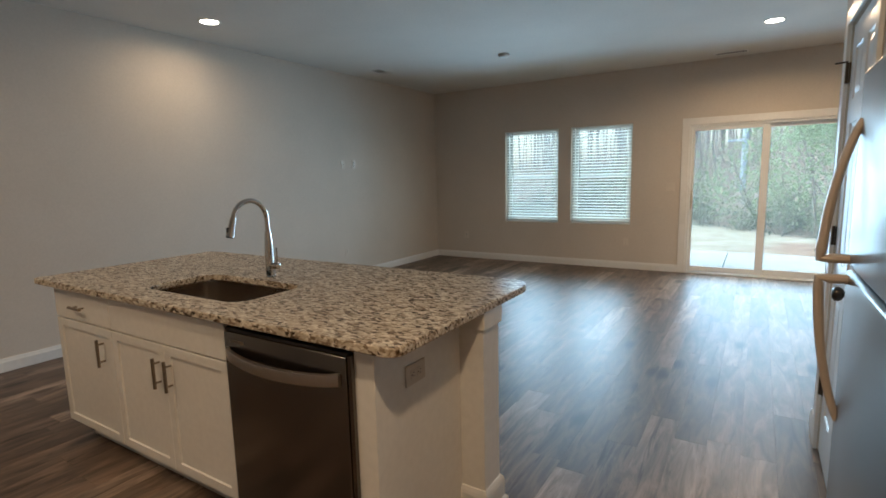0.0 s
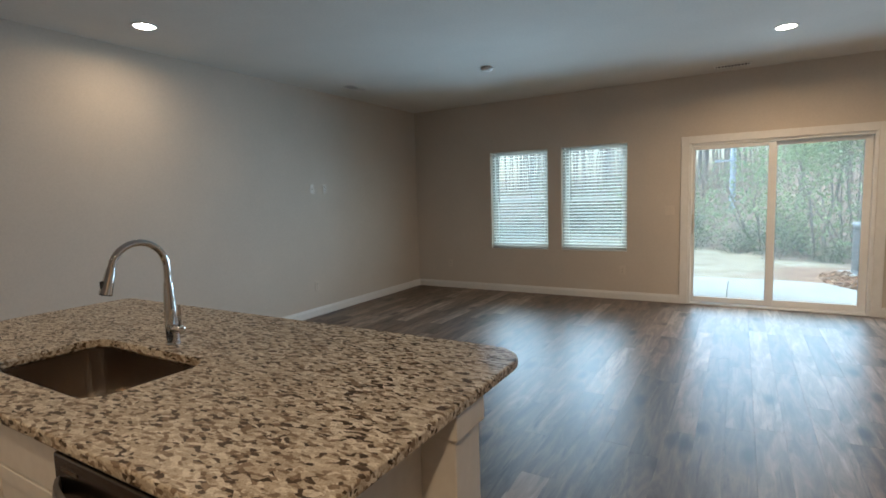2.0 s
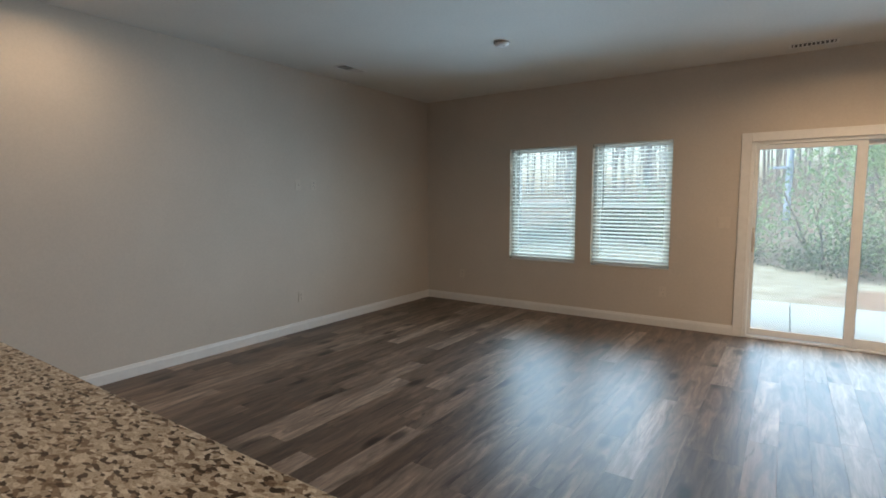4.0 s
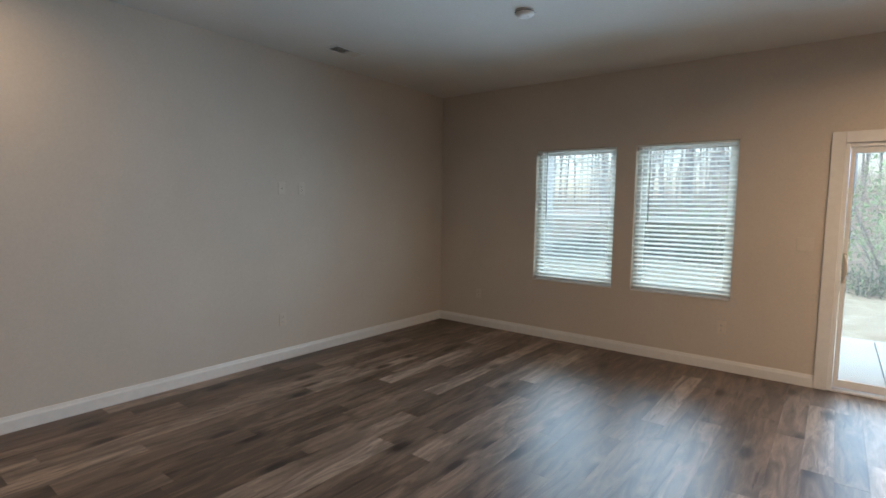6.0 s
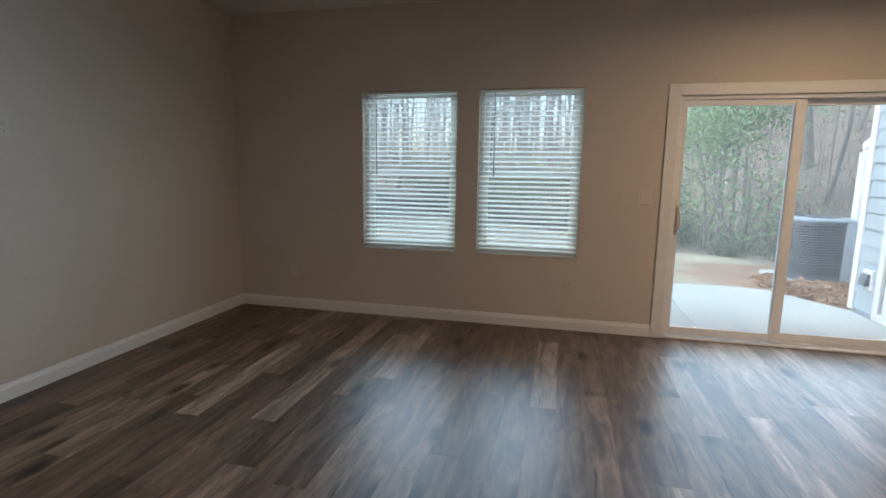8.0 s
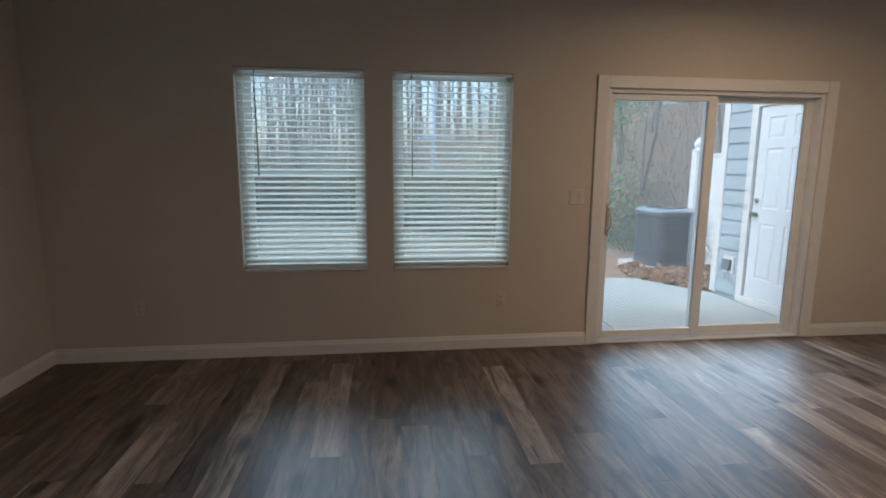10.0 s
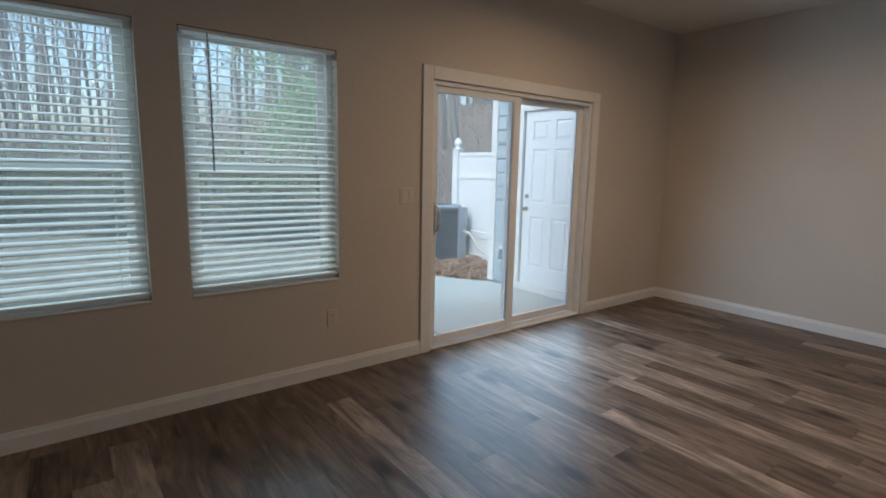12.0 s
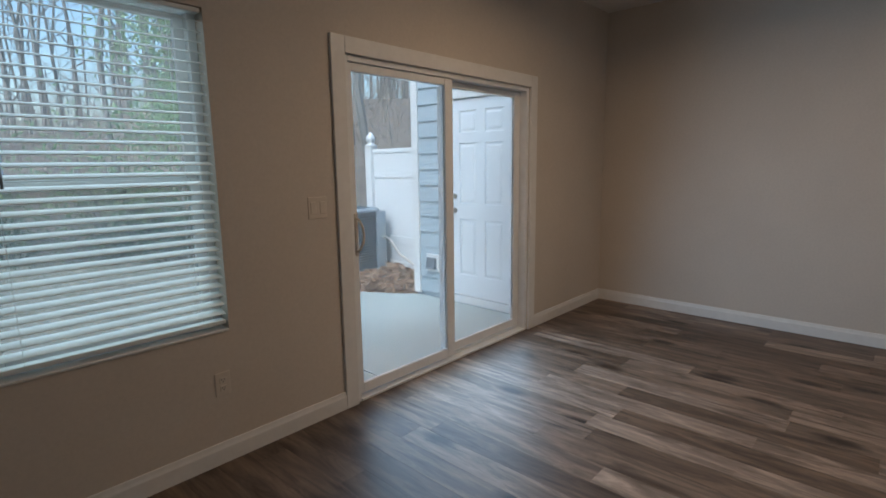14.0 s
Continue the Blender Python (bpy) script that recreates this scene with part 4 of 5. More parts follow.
def height(x, y):
    """The yard's height: level by the house, then a leafy bank behind the lawn."""
    d = (1.05 * x + y - 14.2) / 1.45
    bank = 0.0
    if d > 0.6:
        u = min((d - 0.6) / 13.0, 1.0)
        bank = 4.3 * u * u * (3 - 2 * u) * (0.22 + 0.78 / (1 + math.exp(-(x - 1.2) / 1.8)))
    rough = 0.05 * noise.noise(Vector((x * 0.6, y * 0.6, 0))) if y > 11.5 else 0.0
    bed = 0.13 * math.exp(-((x - 1.75) ** 2 / 1.2 + (y - 11.0) ** 2 / 0.5))
    return -0.14 + bank + bed + rough + (0.25 * noise.noise(Vector((x * 0.15, y * 0.15, 5))) if d > 4 else 0.0)


def spaced(a, b, fine, coarse, c0, c1):
    out, s = [a], a
    while s < b:
        s += fine if c0 <= s <= c1 else coarse
        out.append(min(s, b))
    return out


gx = [-900, -400, -150, -80] + spaced(-50, 50, 0.5, 4.0, -14, 12) + [80, 150, 400, 900]
gy = [-900, -300, -80, -20] + spaced(-8, 60, 0.5, 4.0, 7.5, 34) + [90, 150, 400, 900]
bm = bmesh.new()
gv = [[bm.verts.new((x, y, height(x, y))) for x in gx] for y in gy]
for j in range(len(gy) - 1):
    for i in range(len(gx) - 1):
        bm.faces.new((gv[j][i], gv[j][i + 1], gv[j + 1][i + 1], gv[j + 1][i]))
structure("ground", bm, GROUND, "straw-coloured lawn, bare red clay and a leafy bank", "ground", smooth=True)

patio = thing("patio", "pale concrete patio slab with a control joint", "patio", kind="structure")
JX = -0.40
OUT = YW + WT
for pts in ([(JX - 3.4, OUT), (JX - 0.006, OUT), (JX - 0.006, 10.32), (JX - 3.4, 10.36)], [(JX + 0.006, OUT), (1.425, OUT), (1.425, 9.38), (1.25, 9.62), (1.05, 9.98), (0.88, 10.22), (0.60, 10.31), (JX + 0.006, 10.32)]):
    bm = bmesh.new()
    bm.faces.new([bm.verts.new((x, y, PZ)) for x, y in pts])
    ex = bmesh.ops.extrude_face_region(bm, geom=list(bm.faces))
    bmesh.ops.translate(bm, vec=(0, 0, -0.14), verts=[v for v in ex["geom"] if isinstance(v, bmesh.types.BMVert)])
    bmesh.ops.bevel(bm, geom=[e for e in bm.edges if e.verts[0].co.z > PZ - 0.01 and e.verts[1].co.z > PZ - 0.01], offset=0.006, segments=2, profile=0.5, affect="EDGES")
    part("slab", bm, CONCRETE, patio)

CXW, CYE = 1.43, 9.45
closet = thing("storage_closet", "outdoor storage closet with pale lap siding and white trim", "storage closet", kind="structure")
D0, D1 = 8.10, 8.90
part("wall_core", wall_grid([OUT + 0.001, CYE - 0.02], [PZ - 0.1, 2.95], CXW + 0.022, CXW + 0.12, [(D0 - 0.02, D1 + 0.02, PZ + 0.03, 2.06)], "x"), SIDING_PAINT, closet)
part("rear_wall", boxed(CXW + 0.02, 3.6, CYE - 0.12, CYE - 0.02, PZ - 0.1, 2.95), SIDING_PAINT, closet)
part("roof", boxed(CXW - 0.25, 3.8, OUT + 0.001, CYE + 0.25, 2.95, 3.05, 0.01), TRIM_PAINT, closet)
part("corner_board", boxed(CXW - 0.012, CXW + 0.08, CYE - 0.085, CYE + 0.012, PZ + 0.02, 2.94, 0.003), TRIM_PAINT, closet, "white corner board")
T = 0.09
lap = 0.171
z = PZ + 0.05
while z < 2.85:
    spans = [(OUT + 0.004, CYE - 0.086)] if z > 2.16 else [(OUT + 0.004, D0 - T - 0.021), (D1 + T + 0.021, CYE - 0.086)]
    for a, b in spans:
        bm = bmesh.new()
        prof = [(CXW - 0.004, z), (CXW + 0.017, z + lap + 0.02), (CXW + 0.0215, z + lap + 0.02), (CXW + 0.0215, z)]
        r = [[bm.verts.new((x, s, zz)) for x, zz in prof] for s in (a, b)]
        for k in range(4):
            bm.faces.new((r[0][k], r[0][(k + 1) % 4], r[1][(k + 1) % 4], r[1][k]))
        bm.faces.new(r[0])
        bm.faces.new(r[1][::-1])
        part("siding_board", bm, SIDING_PAINT, closet)
    z += lap
for name, a in (("door_trim", (CXW - 0.012, CXW + 0.022, D1 + 0.02, D1 + T + 0.02, PZ + 0.005, 2.15)), ("door_trim", (CXW - 0.012, CXW + 0.022, D0 - T - 0.02, D0 - 0.02, PZ + 0.005, 2.15)), ("door_trim", (CXW - 0.012, CXW + 0.022, D0 - 0.0195, D1 + 0.0195, 2.06, 2.15)), ("threshold", (CXW - 0.014, CXW + 0.1, D0 - 0.0195, D1 + 0.0195, PZ + 0.005, PZ + 0.085))):
    part(name, boxed(*a, 0.004, 2), TRIM_PAINT, closet)
bm = bmesh.new()
six_panel(bm, D0, D1, PZ + 0.09, 2.05, lambda u, d, zz: (CXW + 0.016 + d, u, zz), 0.04, 0.01)
sd = part("door", bm, DOOR_PAINT, closet, "closed white six-panel door")
for zz, rad in ((0.93, 1.0), (1.08, 0.8)):
    bm = bmesh.new()
    prof = [(0.03, 0), (0.03, 0.006), (0.012, 0.01), (0.012, 0.032), (0.026, 0.042), (0.026, 0.055), (0.004, 0.062)] if rad == 1 else [(0.028, 0), (0.028, 0.012), (0.02, 0.02), (0.004, 0.022)]
    lathe(bm, prof, 18)
    bmesh.ops.transform(bm, matrix=pose(CXW + 0.016, D1 - 0.06, zz, 0, -90, 0), verts=bm.verts)
    part("knob" if rad == 1 else "deadbolt", bm, NICKEL, sd, "satin nickel hardware", smooth=True)
bm = bmesh.new()
vy, vz = 9.16, 0.33
box(bm, CXW - 0.016, CXW + 0.01, vy - 0.09, vy + 0.09, vz - 0.10, vz + 0.10, 0.006, 2)
hood = part("vent_plate", bm, TRIM_PAINT, closet, "white square vent hood")
bm = bmesh.new()
loft(bm, [[(CXW - 0.016 - o, vy - 0.06, vz - 0.06), (CXW - 0.016 - o, vy + 0.06, vz - 0.06), (CXW - 0.016 - o * 0.5, vy + 0.06, vz + 0.06), (CXW - 0.016 - o * 0.5, vy - 0.06, vz + 0.06)] for o in (0.0, 0.05)])
part("flap", bm, AC_PAINT, hood, "grey vent flap")

# white vinyl privacy fence from the closet's rear to its end post
fence = thing("privacy_fence", "white vinyl privacy fence with a finial on its end post", "fence")
fx, fy0_, fy1_ = 2.27, CYE + 0.0, 11.2
gz = -0.12


def fence_post(y):
    bm = bmesh.new()
    box(bm, fx - 0.064, fx + 0.064, y - 0.064, y + 0.064, gz - 0.1, 1.68, 0.006, 2)
    p = part("post", bm, VINYL_WHITE, fence)
    bm = bmesh.new()
    prof = [(0.09, 1.68), (0.09, 1.70), (0.05, 1.715), (0.042, 1.735), (0.06, 1.76), (0.068, 1.79), (0.058, 1.825), (0.034, 1.86), (0.012, 1.885), (0.003, 1.892)]
    lathe(bm, prof, 20, fx, y)
    part("finial", bm, VINYL_WHITE, p, "pointed white post cap", smooth=True)


fence_post(fy1_)
fence_post(fy0_ + 0.066)
for z0, z1 in ((1.585, 1.64), (1.235, 1.30), (0.30, 0.41), (gz + 0.04, gz + 0.16)):
    part("rail", boxed(fx - 0.028, fx + 0.028, fy0_ + 0.131, fy1_ - 0.065, z0, z1, 0.005, 2), VINYL_WHITE, fence)
nb, ya, yb = 10, fy0_ + 0.132, fy1_ - 0.066
for z0, z1 in ((gz + 0.161, 0.299), (0.411, 1.234), (1.301, 1.584)):
    for k in range(nb):
        s0, s1 = ya + (yb - ya) * k / nb, ya + (yb - ya) * (k + 1) / nb
        part("board", boxed(fx - 0.012, fx + 0.012, s0 + 0.0004, s1 - 0.0004, z0, z1, 0.0012), VINYL_WHITE, fence)


def condenser(x, y, rz):
    """An air conditioner's outdoor unit: louvred sides, a plain corner panel, a lid with its fan guard."""
    ac = thing("air_conditioner", "grey outdoor air-conditioning condenser with louvred sides", "air conditioner")
    part("pad", boxed(-0.46, 0.46, -0.46, 0.46, -0.06, 0.02, 0.01, 2), CONCRETE, ac, "pale pad")
    s = 0.352
    bm = bmesh.new()
    loft(bm, [[(px, py, z) for px, py in rounded(-s + 0.02, s - 0.02, -s + 0.02, s - 0.02, 0.18, 7)] for z in (0.021, 0.80)])
    part("coil", bm, SLOT_DARK, ac, "dark coil")
    for z0, z1 in ((0.021, 0.09), (0.76, 0.815)):
        bm = bmesh.new()
        r = loft(bm, [[(px, py, z) for px, py in rounded(-s, s, -s, s, 0.20, 8)] for z in (z0, z1)])
        bm.faces.new(r[0][::-1])
        part("band", bm, AC_PAINT, ac, smooth=True)
    for k in range(19):
        zz = 0.105 + k * 0.034
        bm = bmesh.new()
        a = rounded(-s, s, -s, s, 0.20, 7)
        b = rounded(-s + 0.012, s - 0.012, -s + 0.012, s - 0.012, 0.19, 7)
        loft(bm, [[(px, py, zz) for px, py in a], [(px, py, zz + 0.014) for px, py in a], [(px, py, zz + 0.02) for px, py in b]], False)
        part("louvre", bm, AC_PAINT, ac)
    bm = bmesh.new()
    box(bm, s - 0.18, s + 0.008, -s - 0.008, -s + 0.2, 0.022, 0.814, 0.012, 3)
    part("service_panel", bm, AC_LIGHT, ac, "plain pale corner panel", smooth=True)
    bm = bmesh.new()
    n = 36
    outer_ = []
    for k in range(n):
        a = 2 * math.pi * k / n
        q = s + 0.015
        m = q / max(abs(math.cos(a)), abs(math.sin(a)))
        m = min(m, q * 1.14)
        outer_.append((m * math.cos(a), m * math.sin(a)))
    loft(bm, [[(px, py, 0.815) for px, py in outer_], [(px, py, 0.84) for px, py in outer_], [(px * 0.93, py * 0.93, 0.858) for px, py in outer_]] + [[(0.27 * math.cos(2 * math.pi * k / n), 0.27 * math.sin(2 * math.pi * k / n), zz) for k in range(n)] for zz in (0.862, 0.80)], True)
    part("lid", bm, AC_LIGHT, ac, "pale lid", smooth=True)
    bm = bmesh.new()
    for r in (0.05, 0.095, 0.14, 0.185, 0.23, 0.268):
        tube(bm, [(r * math.cos(2 * math.pi * k / 24), r * math.sin(2 * math.pi * k / 24), 0.872 - r * 0.03) for k in range(25)], 0.003, 5, False)
    for k in range(8):
        a = 2 * math.pi * k / 8
        tube(bm, [(0.03 * math.cos(a), 0.03 * math.sin(a), 0.871), (0.275 * math.cos(a), 0.275 * math.sin(a), 0.863)], 0.003, 5)
    part("fan_guard", bm, AC_PAINT, ac)
    ac.matrix_world = pose(x, y, -0.03, 0, 0, rz)
    return ac


condenser(1.715, 11.05, 6)
bm = bmesh.new()
tube(bm, [(2.04, 10.72, 0.42), (2.05, 10.6, 0.40), (2.07, 10.42, 0.2), (2.19, 10.2, 0.02), (2.22, 9.9, -0.05), (2.1, 9.47, -0.02)], 0.016, 8)
tagged(link("refrigerant_line", bm, PLATE_WHITE, True), "white insulated line from condenser to closet", "pipe")


def leaf_cards(bm, spots, size, spread=0.5, seed=1):
    """Small folded leaves about the spots."""
    rng = random.Random(seed)
    for p, r in spots:
        d = Vector((rng.gauss(0, 1), rng.gauss(0, 1), rng.gauss(0, 1))).normalized() * r * rng.random() ** 0.33
        c = Vector(p) + d
        a = Vector((rng.gauss(0, 1), rng.gauss(0, 1), rng.gauss(0, spread))).normalized()
        b = a.orthogonal().normalized()
        b.rotate(Matrix.Rotation(rng.uniform(0, 6.3), 3, a))
        s = size * rng.uniform(0.6, 1.4)
        n = a.cross(b) * s * 0.25
        vs = [bm.verts.new(c - a * s), bm.verts.new(c + b * s * 0.45 + n), bm.verts.new(c + a * s), bm.verts.new(c - b * s * 0.45 + n)]
        bm.faces.new((vs[0], vs[1], vs[2]))
        bm.faces.new((vs[0], vs[2], vs[3]))


# fallen leaves in the bed by the condenser
bm = bmesh.new()
rng = random.Random(5)
spots = []
for _ in range(1500):
    x, y = rng.uniform(0.9, 2.2), rng.uniform(9.55, 10.9)
    if x + (y - 9.6) * 0.75 < 1.55 or (abs(x - 1.69) < 0.42 and y > 10.62):
        continue
    spots.append(((x, y, height(x, y) + rng.uniform(0.01, 0.07)), 0.02))
leaf_cards(bm, spots, 0.075, 0.35, 3)
tagged(link("fallen_leaves", bm, LEAF_DRY), "dry brown leaves lying in the bed", "leaves", kind="stuff")


# ---- trees and shrubs ----
def limbs(bm, base, tip, r0, rng, depth, out):
    """A tapered, slightly crooked limb with smaller limbs growing from it; ends are collected in out."""
    base, tip = Vector(base), Vector(tip)
    n = 5 if depth else 7
    length = (tip - base).length
    pts, w = [], Vector((0, 0, 0))
    for k in range(n + 1):
        u = k / n
        if k:
            w += Vector((rng.gauss(0, 1), rng.gauss(0, 1), rng.gauss(0, 0.4))) * length * 0.018
        pts.append(base.lerp(tip, u) + w)
    tube(bm, pts, [r0 * (1 - 0.75 * k / n) for k in range(n + 1)], 7 if depth == 0 else 4, depth == 0)
    out.append(pts[-1])
    if depth < 3:
        for _ in range((9, 5, 3)[depth]):
            u = rng.uniform(0.35 if depth == 0 else 0.25, 0.98)
            i = min(int(u * n), n - 1)
            p = pts[i].lerp(pts[i + 1], u * n - i)
            a = rng.uniform(0, 2 * math.pi)
            d = Vector((math.cos(a), math.sin(a), rng.uniform(0.25, 0.9))).normalized()
            ln = length * rng.uniform(0.16, 0.34) * (1 if depth == 0 else 1.5)
            limbs(bm, p, p + d * ln, r0 * (1 - 0.75 * u) * 0.5, rng, depth + 1, out)


def tree(name, label, seed, h, r, leaves=None, count=0, size=0.06, clump=0.6):
    rng = random.Random(seed)
    t = thing(name, label, "tree", group="trees on the bank")
    bm = bmesh.new()
    ends = []
    limbs(bm, (0, 0, -0.3), (rng.uniform(-0.05, 0.05) * h, rng.uniform(-0.05, 0.05) * h, h), r, rng, 0, ends)
    part("trunk", bm, BARK, t, smooth=True)
    if leaves:
        bm = bmesh.new()
        leaf_cards(bm, [(rng.choice(ends), clump) for _ in range(count)], size, 1.0, seed)
        part("crown", bm, leaves, t)
    return t


def shrub(name, label, seed, h, w, leaves, count, size):
    rng = random.Random(seed)
    t = thing(name, label, "shrub", group="shrubs along the lawn")
    bm = bmesh.new()
    ends = []
    for _ in range(7):
        a = rng.uniform(0, 6.28)
        tip = Vector((math.cos(a) * w * rng.uniform(0.2, 0.5), math.sin(a) * w * rng.uniform(0.2, 0.5), h * rng.uniform(0.55, 0.95)))
        limbs(bm, (0.05 * math.cos(a), 0.05 * math.sin(a), -0.1), tip, 0.022, rng, 1, ends)
    part("stems", bm, BARK, t)
    bm = bmesh.new()
    leaf_cards(bm, [(Vector(rng.choice(ends)) + Vector((0, 0, rng.uniform(-0.45, 0.1) * h)), 0.22 * w) for _ in range(count)], size, 1.0, seed)
    part("foliage", bm, leaves, t)
    return t


BARE = [tree("bare_tree", "tall bare grey-brown woodland tree", s, h, r) for s, h, r in ((11, 15.0, 0.085), (12, 13.0, 0.055), (13, 17.0, 0.10), (14, 11.0, 0.04))]
GREEN = [tree("leafy_tree", "slender tree in fresh light green leaf", s, h, r, LEAF_LIGHT, c, 0.05, 0.45) for s, h, r, c in ((21, 4.7, 0.04, 2800), (22, 3.8, 0.034, 2400))]
PINE = [tree("evergreen_tree", "tall evergreen tree with dark green crown", 31, 14.0, 0.16, LEAF_DARK, 1800, 0.09, 0.9)]
SHRUB = [shrub("evergreen_shrub", "dense dark evergreen shrub at the edge of the lawn", 41, 1.25, 2.0, LEAF_DARK, 1100, 0.045), shrub("evergreen_shrub", "low dark evergreen shrub at the edge of the lawn", 42, 0.95, 1.7, LEAF_DARK, 900, 0.042), shrub("light_shrub", "airy light green shrub among bare stems", 43, 1.8, 2.2, LEAF_LIGHT, 1300, 0.042)]


def plant(kinds, spots, seed, smin=0.85, smax=1.2):
    """Place the kinds in turn at the spots; the first use of a kind moves the original."""
    rng = random.Random(seed)
    for i, (x, y) in enumerate(spots):
        k = kinds[i % len(kinds)]
        s = rng.uniform(smin, smax)
        m = pose(x, y, height(x, y) - 0.03, 0, 0, rng.uniform(0, 360)) @ Matrix.Diagonal((s, s, s, 1))
        if k.get("used"):
            c = copy_thing(k, m)
            c.scale = (s, s, s)
        else:
            k["used"] = 1
            k.matrix_basis = m


def band(n, d0, d1, x0, x1, seed):
    """Spots behind the lawn's edge, between two distances from it."""
    rng = random.Random(seed)
    out = []
    while len(out) < n:
        x = rng.uniform(x0, x1)
        d = rng.uniform(d0, d1)
        y = 14.2 - 1.05 * x + d * 1.45
        if not (-1.5 < x < 0.6 and y < 25):  # the utility pole's clearing
            out.append((x, y))
    return out


plant(SHRUB[:2], [(-9.5, 24.6), (-7.6, 22.7), (-6.0, 21.0), (-4.5, 19.5), (-3.3, 18.2), (-2.3, 17.1), (-1.3, 16.1), (-0.4, 15.2), (0.5, 14.4), (1.3, 13.6), (2.15, 12.95), (0.9, 15.3)], 51, 0.5, 0.72)
plant(SHRUB[2:], [(-3.9, 20.0), (-1.7, 17.6), (0.2, 15.6), (1.8, 14.2), (-6.8, 23.0), (0.9, 17.2)], 52, 0.9, 1.25)
plant(GREEN, [(1.5, 14.9), (1.2, 14.5), (1.75, 15.7)], 53, 0.9, 1.15)
plant(PINE, [(-6.5, 31.0), (-1.0, 30.5), (5.0, 27.0), (-12.0, 34.0)], 54)
plant(BARE, band(46, 4.0, 16.0, -16.0, 13.0, 55) + [(5.5, 15.0), (4.2, 16.5), (6.8, 17.5), (7.5, 14.5), (6.2, 20.0), (8.5, 19.0)], 57, 0.75, 1.2)
plant(BARE[1::2], band(44, 1.0, 8.0, -11.0, 8.0, 56), 58, 0.22, 0.5)
for k in BARE + GREEN + PINE + SHRUB:
    if "used" in k:
        del k["used"]
for ob in list(scene.objects):
    if "used" in ob:
        del ob["used"]

bm = bmesh.new()
px_, py_ = -0.55, 23.6
pz_ = height(px_, py_)
tube(bm, [(px_, py_, pz_ - 0.3), (px_ + 0.02, py_, pz_ + 3.0), (px_ + 0.04, py_, pz_ + 9.0)], [0.115, 0.105, 0.09], 14)
upole = thing("utility_pole", "pale grey utility pole rising from the shrubs", "pole")
part("shaft", bm, POLE_WHITE, upole, smooth=True)
part("bracket", boxed(px_ - 0.6, px_ + 0.1, py_ - 0.2, py_ - 0.12, pz_ + 1.9, pz_ + 1.98, 0.01), POLE_WHITE, upole)

# brush: thin bare saplings and twigs all over the bank
bm = bmesh.new()
rng = random.Random(91)
for _ in range(2800):
    x = rng.uniform(-9.0, 11.0)
    y = 14.2 - 1.05 * x + rng.uniform(1.2, 15.0) * 1.45
    if y < 12.6 or (-1.5 < x < 1.6 and y < 20):
        continue
    z = height(x, y) - 0.05
    h = rng.uniform(0.4, 2.4)
    tip = Vector((x + rng.gauss(0, 0.38) * h, y + rng.gauss(0, 0.38) * h, z + h))
    foot = Vector((x, y, z))
    mid = foot.lerp(tip, 0.5) + Vector((rng.gauss(0, 0.05), rng.gauss(0, 0.05), 0)) * h
    r0 = rng.uniform(0.004, 0.010)
    tube(bm, [foot, mid, tip], [r0, r0 * 0.75, r0 * 0.3], 3, False)
    for _ in range(5):
        p = mid.lerp(tip, rng.random())
        tube(bm, [p, p + Vector((rng.gauss(0, 0.25), rng.gauss(0, 0.25), rng.uniform(0.05, 0.4))) * h * 0.6], [r0 * 0.5, r0 * 0.2], 3, False)
leaf_spots = []
for _ in range(7000):
    x = rng.uniform(-9.0, 11.0)
    y = 14.2 - 1.05 * x + rng.uniform(1.0, 13.0) * 1.45
    if y > 12.6 and not (-1.3 < x < 0.6 and y < 22):
        leaf_spots.append(((x, y, height(x, y) + 1.6 * rng.random() ** 2), 0.25))
buds = bmesh.new()
leaf_cards(buds, leaf_spots, 0.05, 1.0, 17)
tagged(link("underbrush_leaves", buds, LEAF_BUD), "sparse pale dry leaves and buds in the brush", "leaves", kind="stuff")
tagged(link("brush", bm, TWIG), "dense brown leafless brush covering the bank", "brush", kind="stuff")

# the neighbouring house's near corner, across the lawn
hx1, hy0, hz1 = 0.0, 0.0, 5.6
house = thing("neighbouring_house", "white lap-sided neighbouring house across the lawn", "house", (-8.3, 18.0, 0.0))
house.rotation_euler = (0, 0, radians(27))
part("wall", boxed(hx1 - 9.0, hx1 - 0.03, hy0 + 0.03, hy0 + 9.0, -0.3, hz1), SLAT_WHITE, house)
part("corner_board", boxed(hx1 - 0.13, hx1 + 0.012, hy0 - 0.012, hy0 + 0.13, -0.16, hz1, 0.004), TRIM_PAINT, house)
for k in range(28):
    z = -0.12 + 0.2 * k
    bm = bmesh.new()
    prof = [(hy0 + 0.002, z), (hy0 + 0.022, z + 0.2), (hy0 + 0.029, z + 0.2), (hy0 + 0.029, z)]
    ends = [[bm.verts.new((x, y, zz)) for y, zz in prof] for x in (hx1 - 9.0, hx1 - 0.131)]
    for i in range(4):
        bm.faces.new((ends[0][i], ends[0][(i + 1) % 4], ends[1][(i + 1) % 4], ends[1][i]))
    bm.faces.new(ends[0])
    bm.faces.new(ends[1][::-1])
    part("siding_board", bm, SLAT_WHITE, house)
bm = bmesh.new()
roof = [[bm.verts.new((x, y, z)) for y, z in ((hy0 - 0.4, hz1), (hy0 + 4.5, hz1 + 2.4), (hy0 + 9.4, hz1), (hy0 + 9.4, hz1 + 0.15), (hy0 + 4.5, hz1 + 2.6), (hy0 - 0.4, hz1 + 0.15))] for x in (hx1 - 9.3, hx1 + 0.3)]
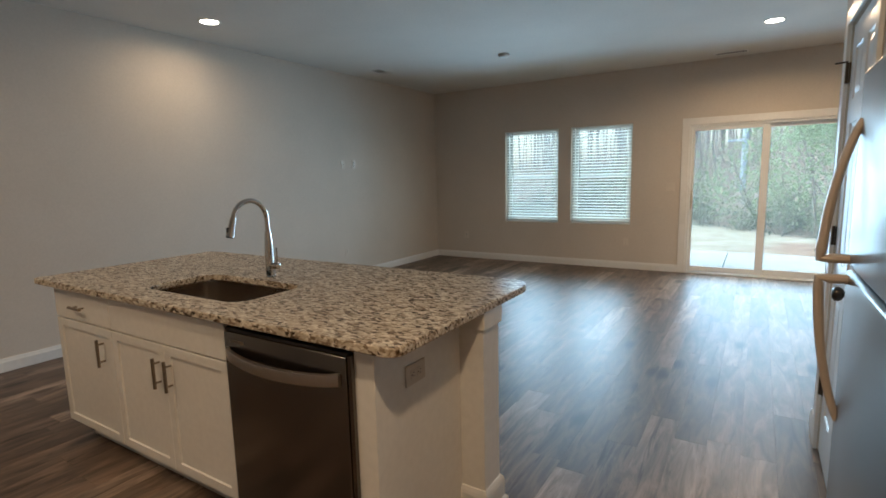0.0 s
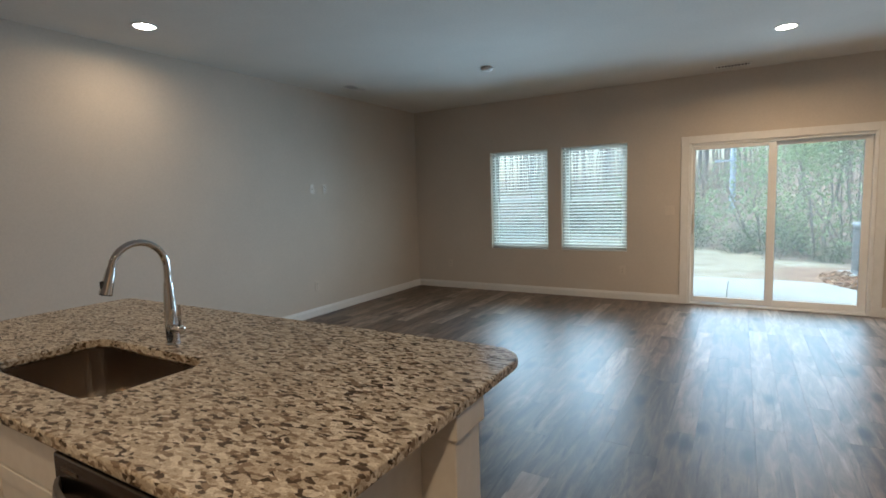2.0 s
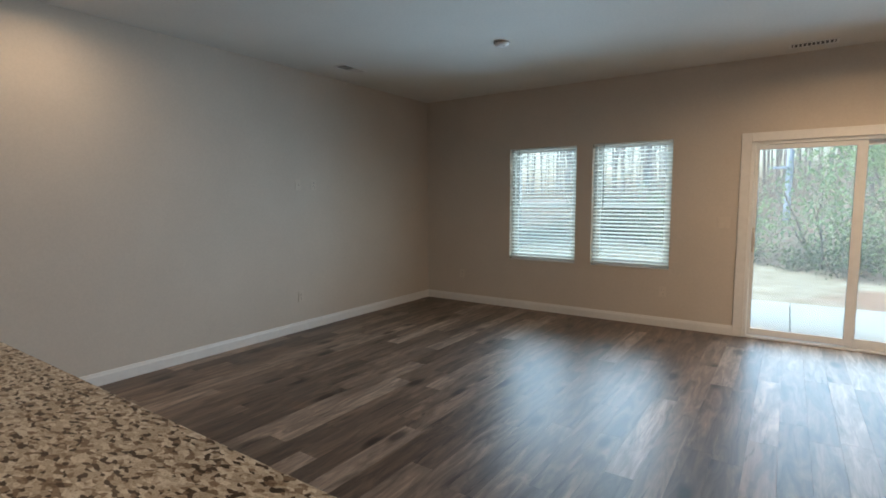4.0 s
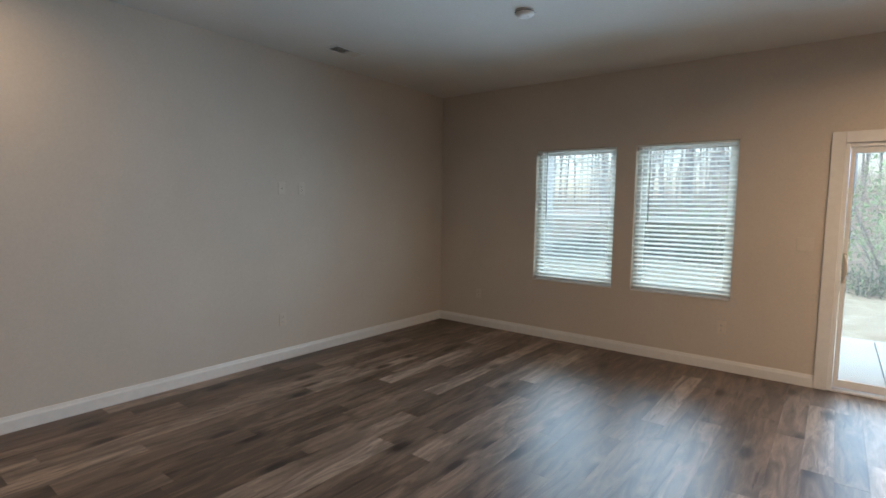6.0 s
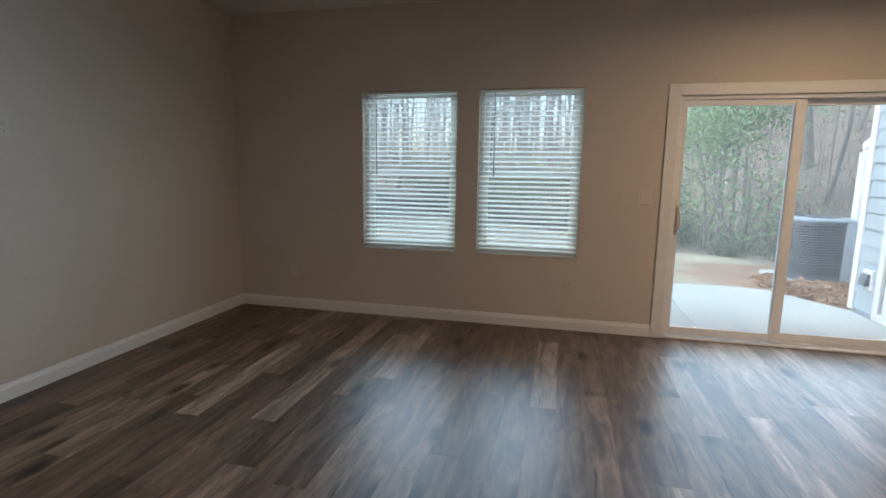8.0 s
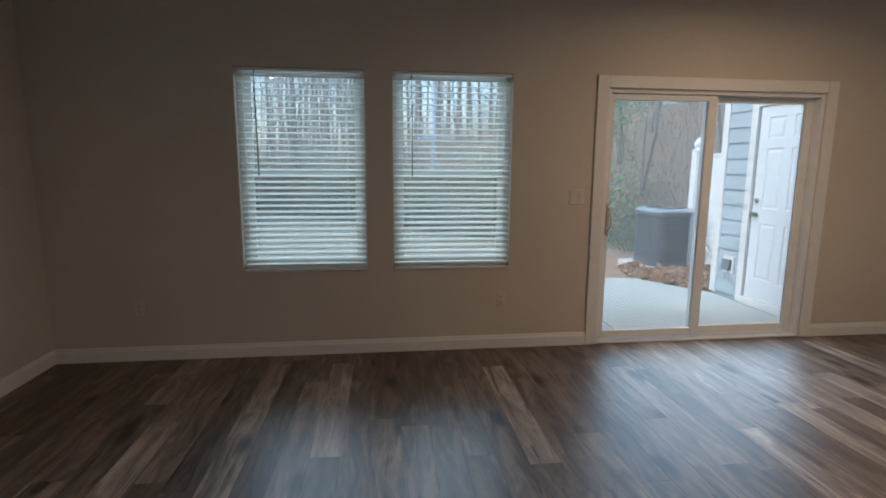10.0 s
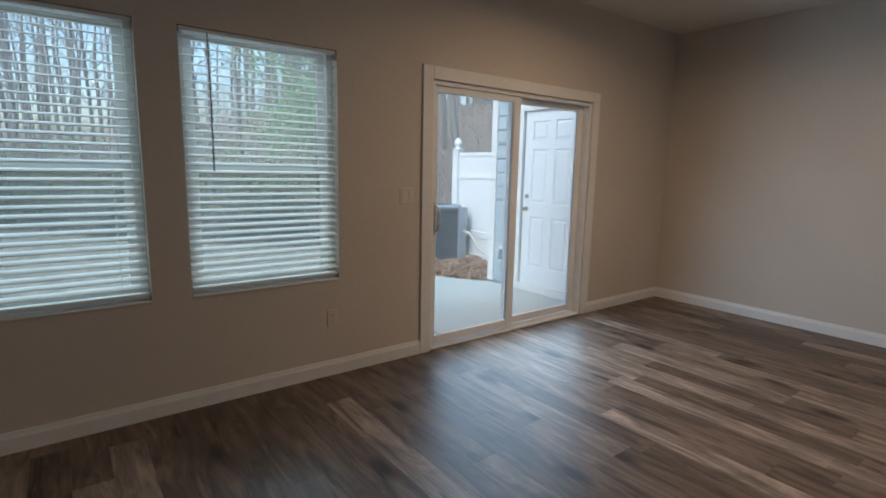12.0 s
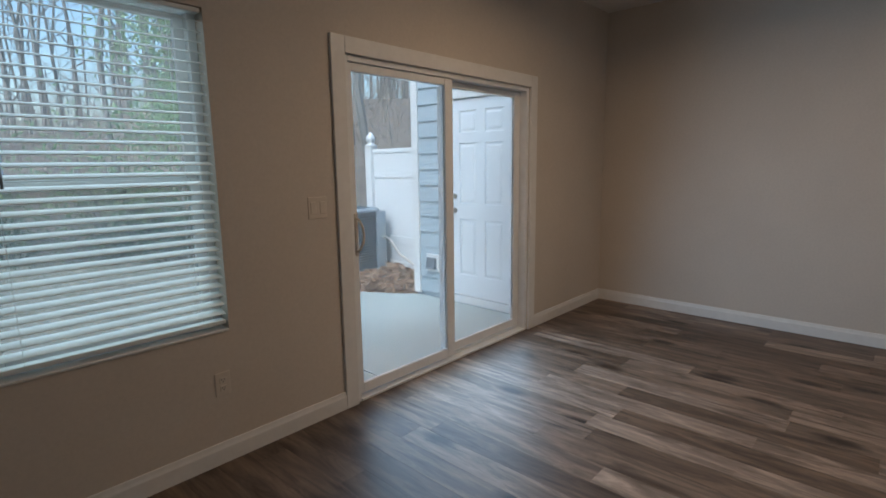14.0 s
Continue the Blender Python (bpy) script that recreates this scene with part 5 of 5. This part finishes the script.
for i in range(6):
    bm.faces.new((roof[0][i], roof[0][(i + 1) % 6], roof[1][(i + 1) % 6], roof[1][i]))
bm.faces.new(roof[0])
bm.faces.new(roof[1][::-1])
part("roof", bm, AC_PAINT, house, "dark grey roof")

# far woods that close the view behind the bank
bm = bmesh.new()
rng = random.Random(77)
for _ in range(330):
    x = rng.uniform(-45, 40)
    y = 14.2 - 1.05 * max(-14, min(14, x)) + rng.uniform(28, 46)
    r = rng.uniform(0.06, 0.16)
    tube(bm, [(x, y, 2.0), (x + rng.uniform(-0.5, 0.5), y, 9.0), (x + rng.uniform(-1, 1), y, rng.uniform(12, 18))], [r, r * 0.8, r * 0.3], 5, False)
    for _ in range(7):
        zz = rng.uniform(5, 14)
        tube(bm, [(x, y, zz), (x + rng.uniform(-2.4, 2.4), y + rng.uniform(-1, 1), zz + rng.uniform(0.6, 2.6))], [r * 0.4, 0.01], 4, False)
tagged(link("far_woods", bm, BARK), "distant bare woods behind the bank", "woods", kind="stuff")

# ---- floor planks ----
PW, PL = 0.152, 1.22


def plank_geometry(x0, x1, y0, y1):
    """Vertices and faces of a plank with eased long edges, its top at 0."""
    e, g = 0.0004, 0.00015
    x0, x1, y0, y1 = x0 + g, x1 - g, y0 + g, y1 - g
    lo = [(x0, y0, -0.0118), (x1, y0, -0.0118), (x1, y1, -0.0118), (x0, y1, -0.0118)]
    md = [(x, y, -e) for x, y, _ in lo]
    hi = [(x0 + e, y0 + e, 0), (x1 - e, y0 + e, 0), (x1 - e, y1 - e, 0), (x0 + e, y1 - e, 0)]
    f = [(8, 9, 10, 11)]
    for k in range(4):
        q = (k + 1) % 4
        f += [(k, q, 4 + q, 4 + k), (4 + k, 4 + q, 8 + q, 8 + k)]
    return lo + md + hi, f


rng = random.Random(9)
rest_v, rest_f = [], []
shared = {}
made_planks = 0
x = XL + 0.001
col = 0
while x < XR - 0.001:
    x1 = min(x + PW, XR - 0.001)
    y = BACK + 0.001 - PL * rng.random()
    while y < YW:
        ya, yb = max(y, BACK + 0.001), min(y + PL, YW + 0.004)
        y += PL
        if yb - ya < 0.02:
            continue
        if ya > 1.0 and made_planks < 300:
            w, l = round(x1 - x, 4), round(yb - ya, 4)
            if (w, l) not in shared:
                v, f = plank_geometry(-w / 2, w / 2, -l / 2, l / 2)
                me = bpy.data.meshes.new("plank")
                me.from_pydata(v, [], f)
                me.materials.append(PLANK)
                shared[w, l] = me
            p = new("plank", shared[w, l])
            p.parent = floor
            p.location = ((x + x1) / 2, (ya + yb) / 2, 0)
            made_planks += 1
        else:
            v, f = plank_geometry(x, x1, ya, yb)
            rest_f += [tuple(i + len(rest_v) for i in q) for q in f]
            rest_v += v
    x += PW
me = bpy.data.meshes.new("planks_beyond")
me.from_pydata(rest_v, [], rest_f)
me.materials.append(PLANK)
ob = new("planks_beyond", me)
ob.parent = floor
tagged(ob, kind="stuff")

# set each thing's origin at its base
for ob in list(scene.objects):
    if ob.type == "EMPTY" and ob.parent is None and ob.matrix_basis == Matrix.Identity(4):
        low = [Vector(c.bound_box[i]) for c in ob.children for i in range(8)]
        at = Vector((sum(p.x for p in low) / len(low), sum(p.y for p in low) / len(low), min(p.z for p in low)))
        ob.location = at
        for c in ob.children:
            c.matrix_parent_inverse = Matrix.Translation(-at)
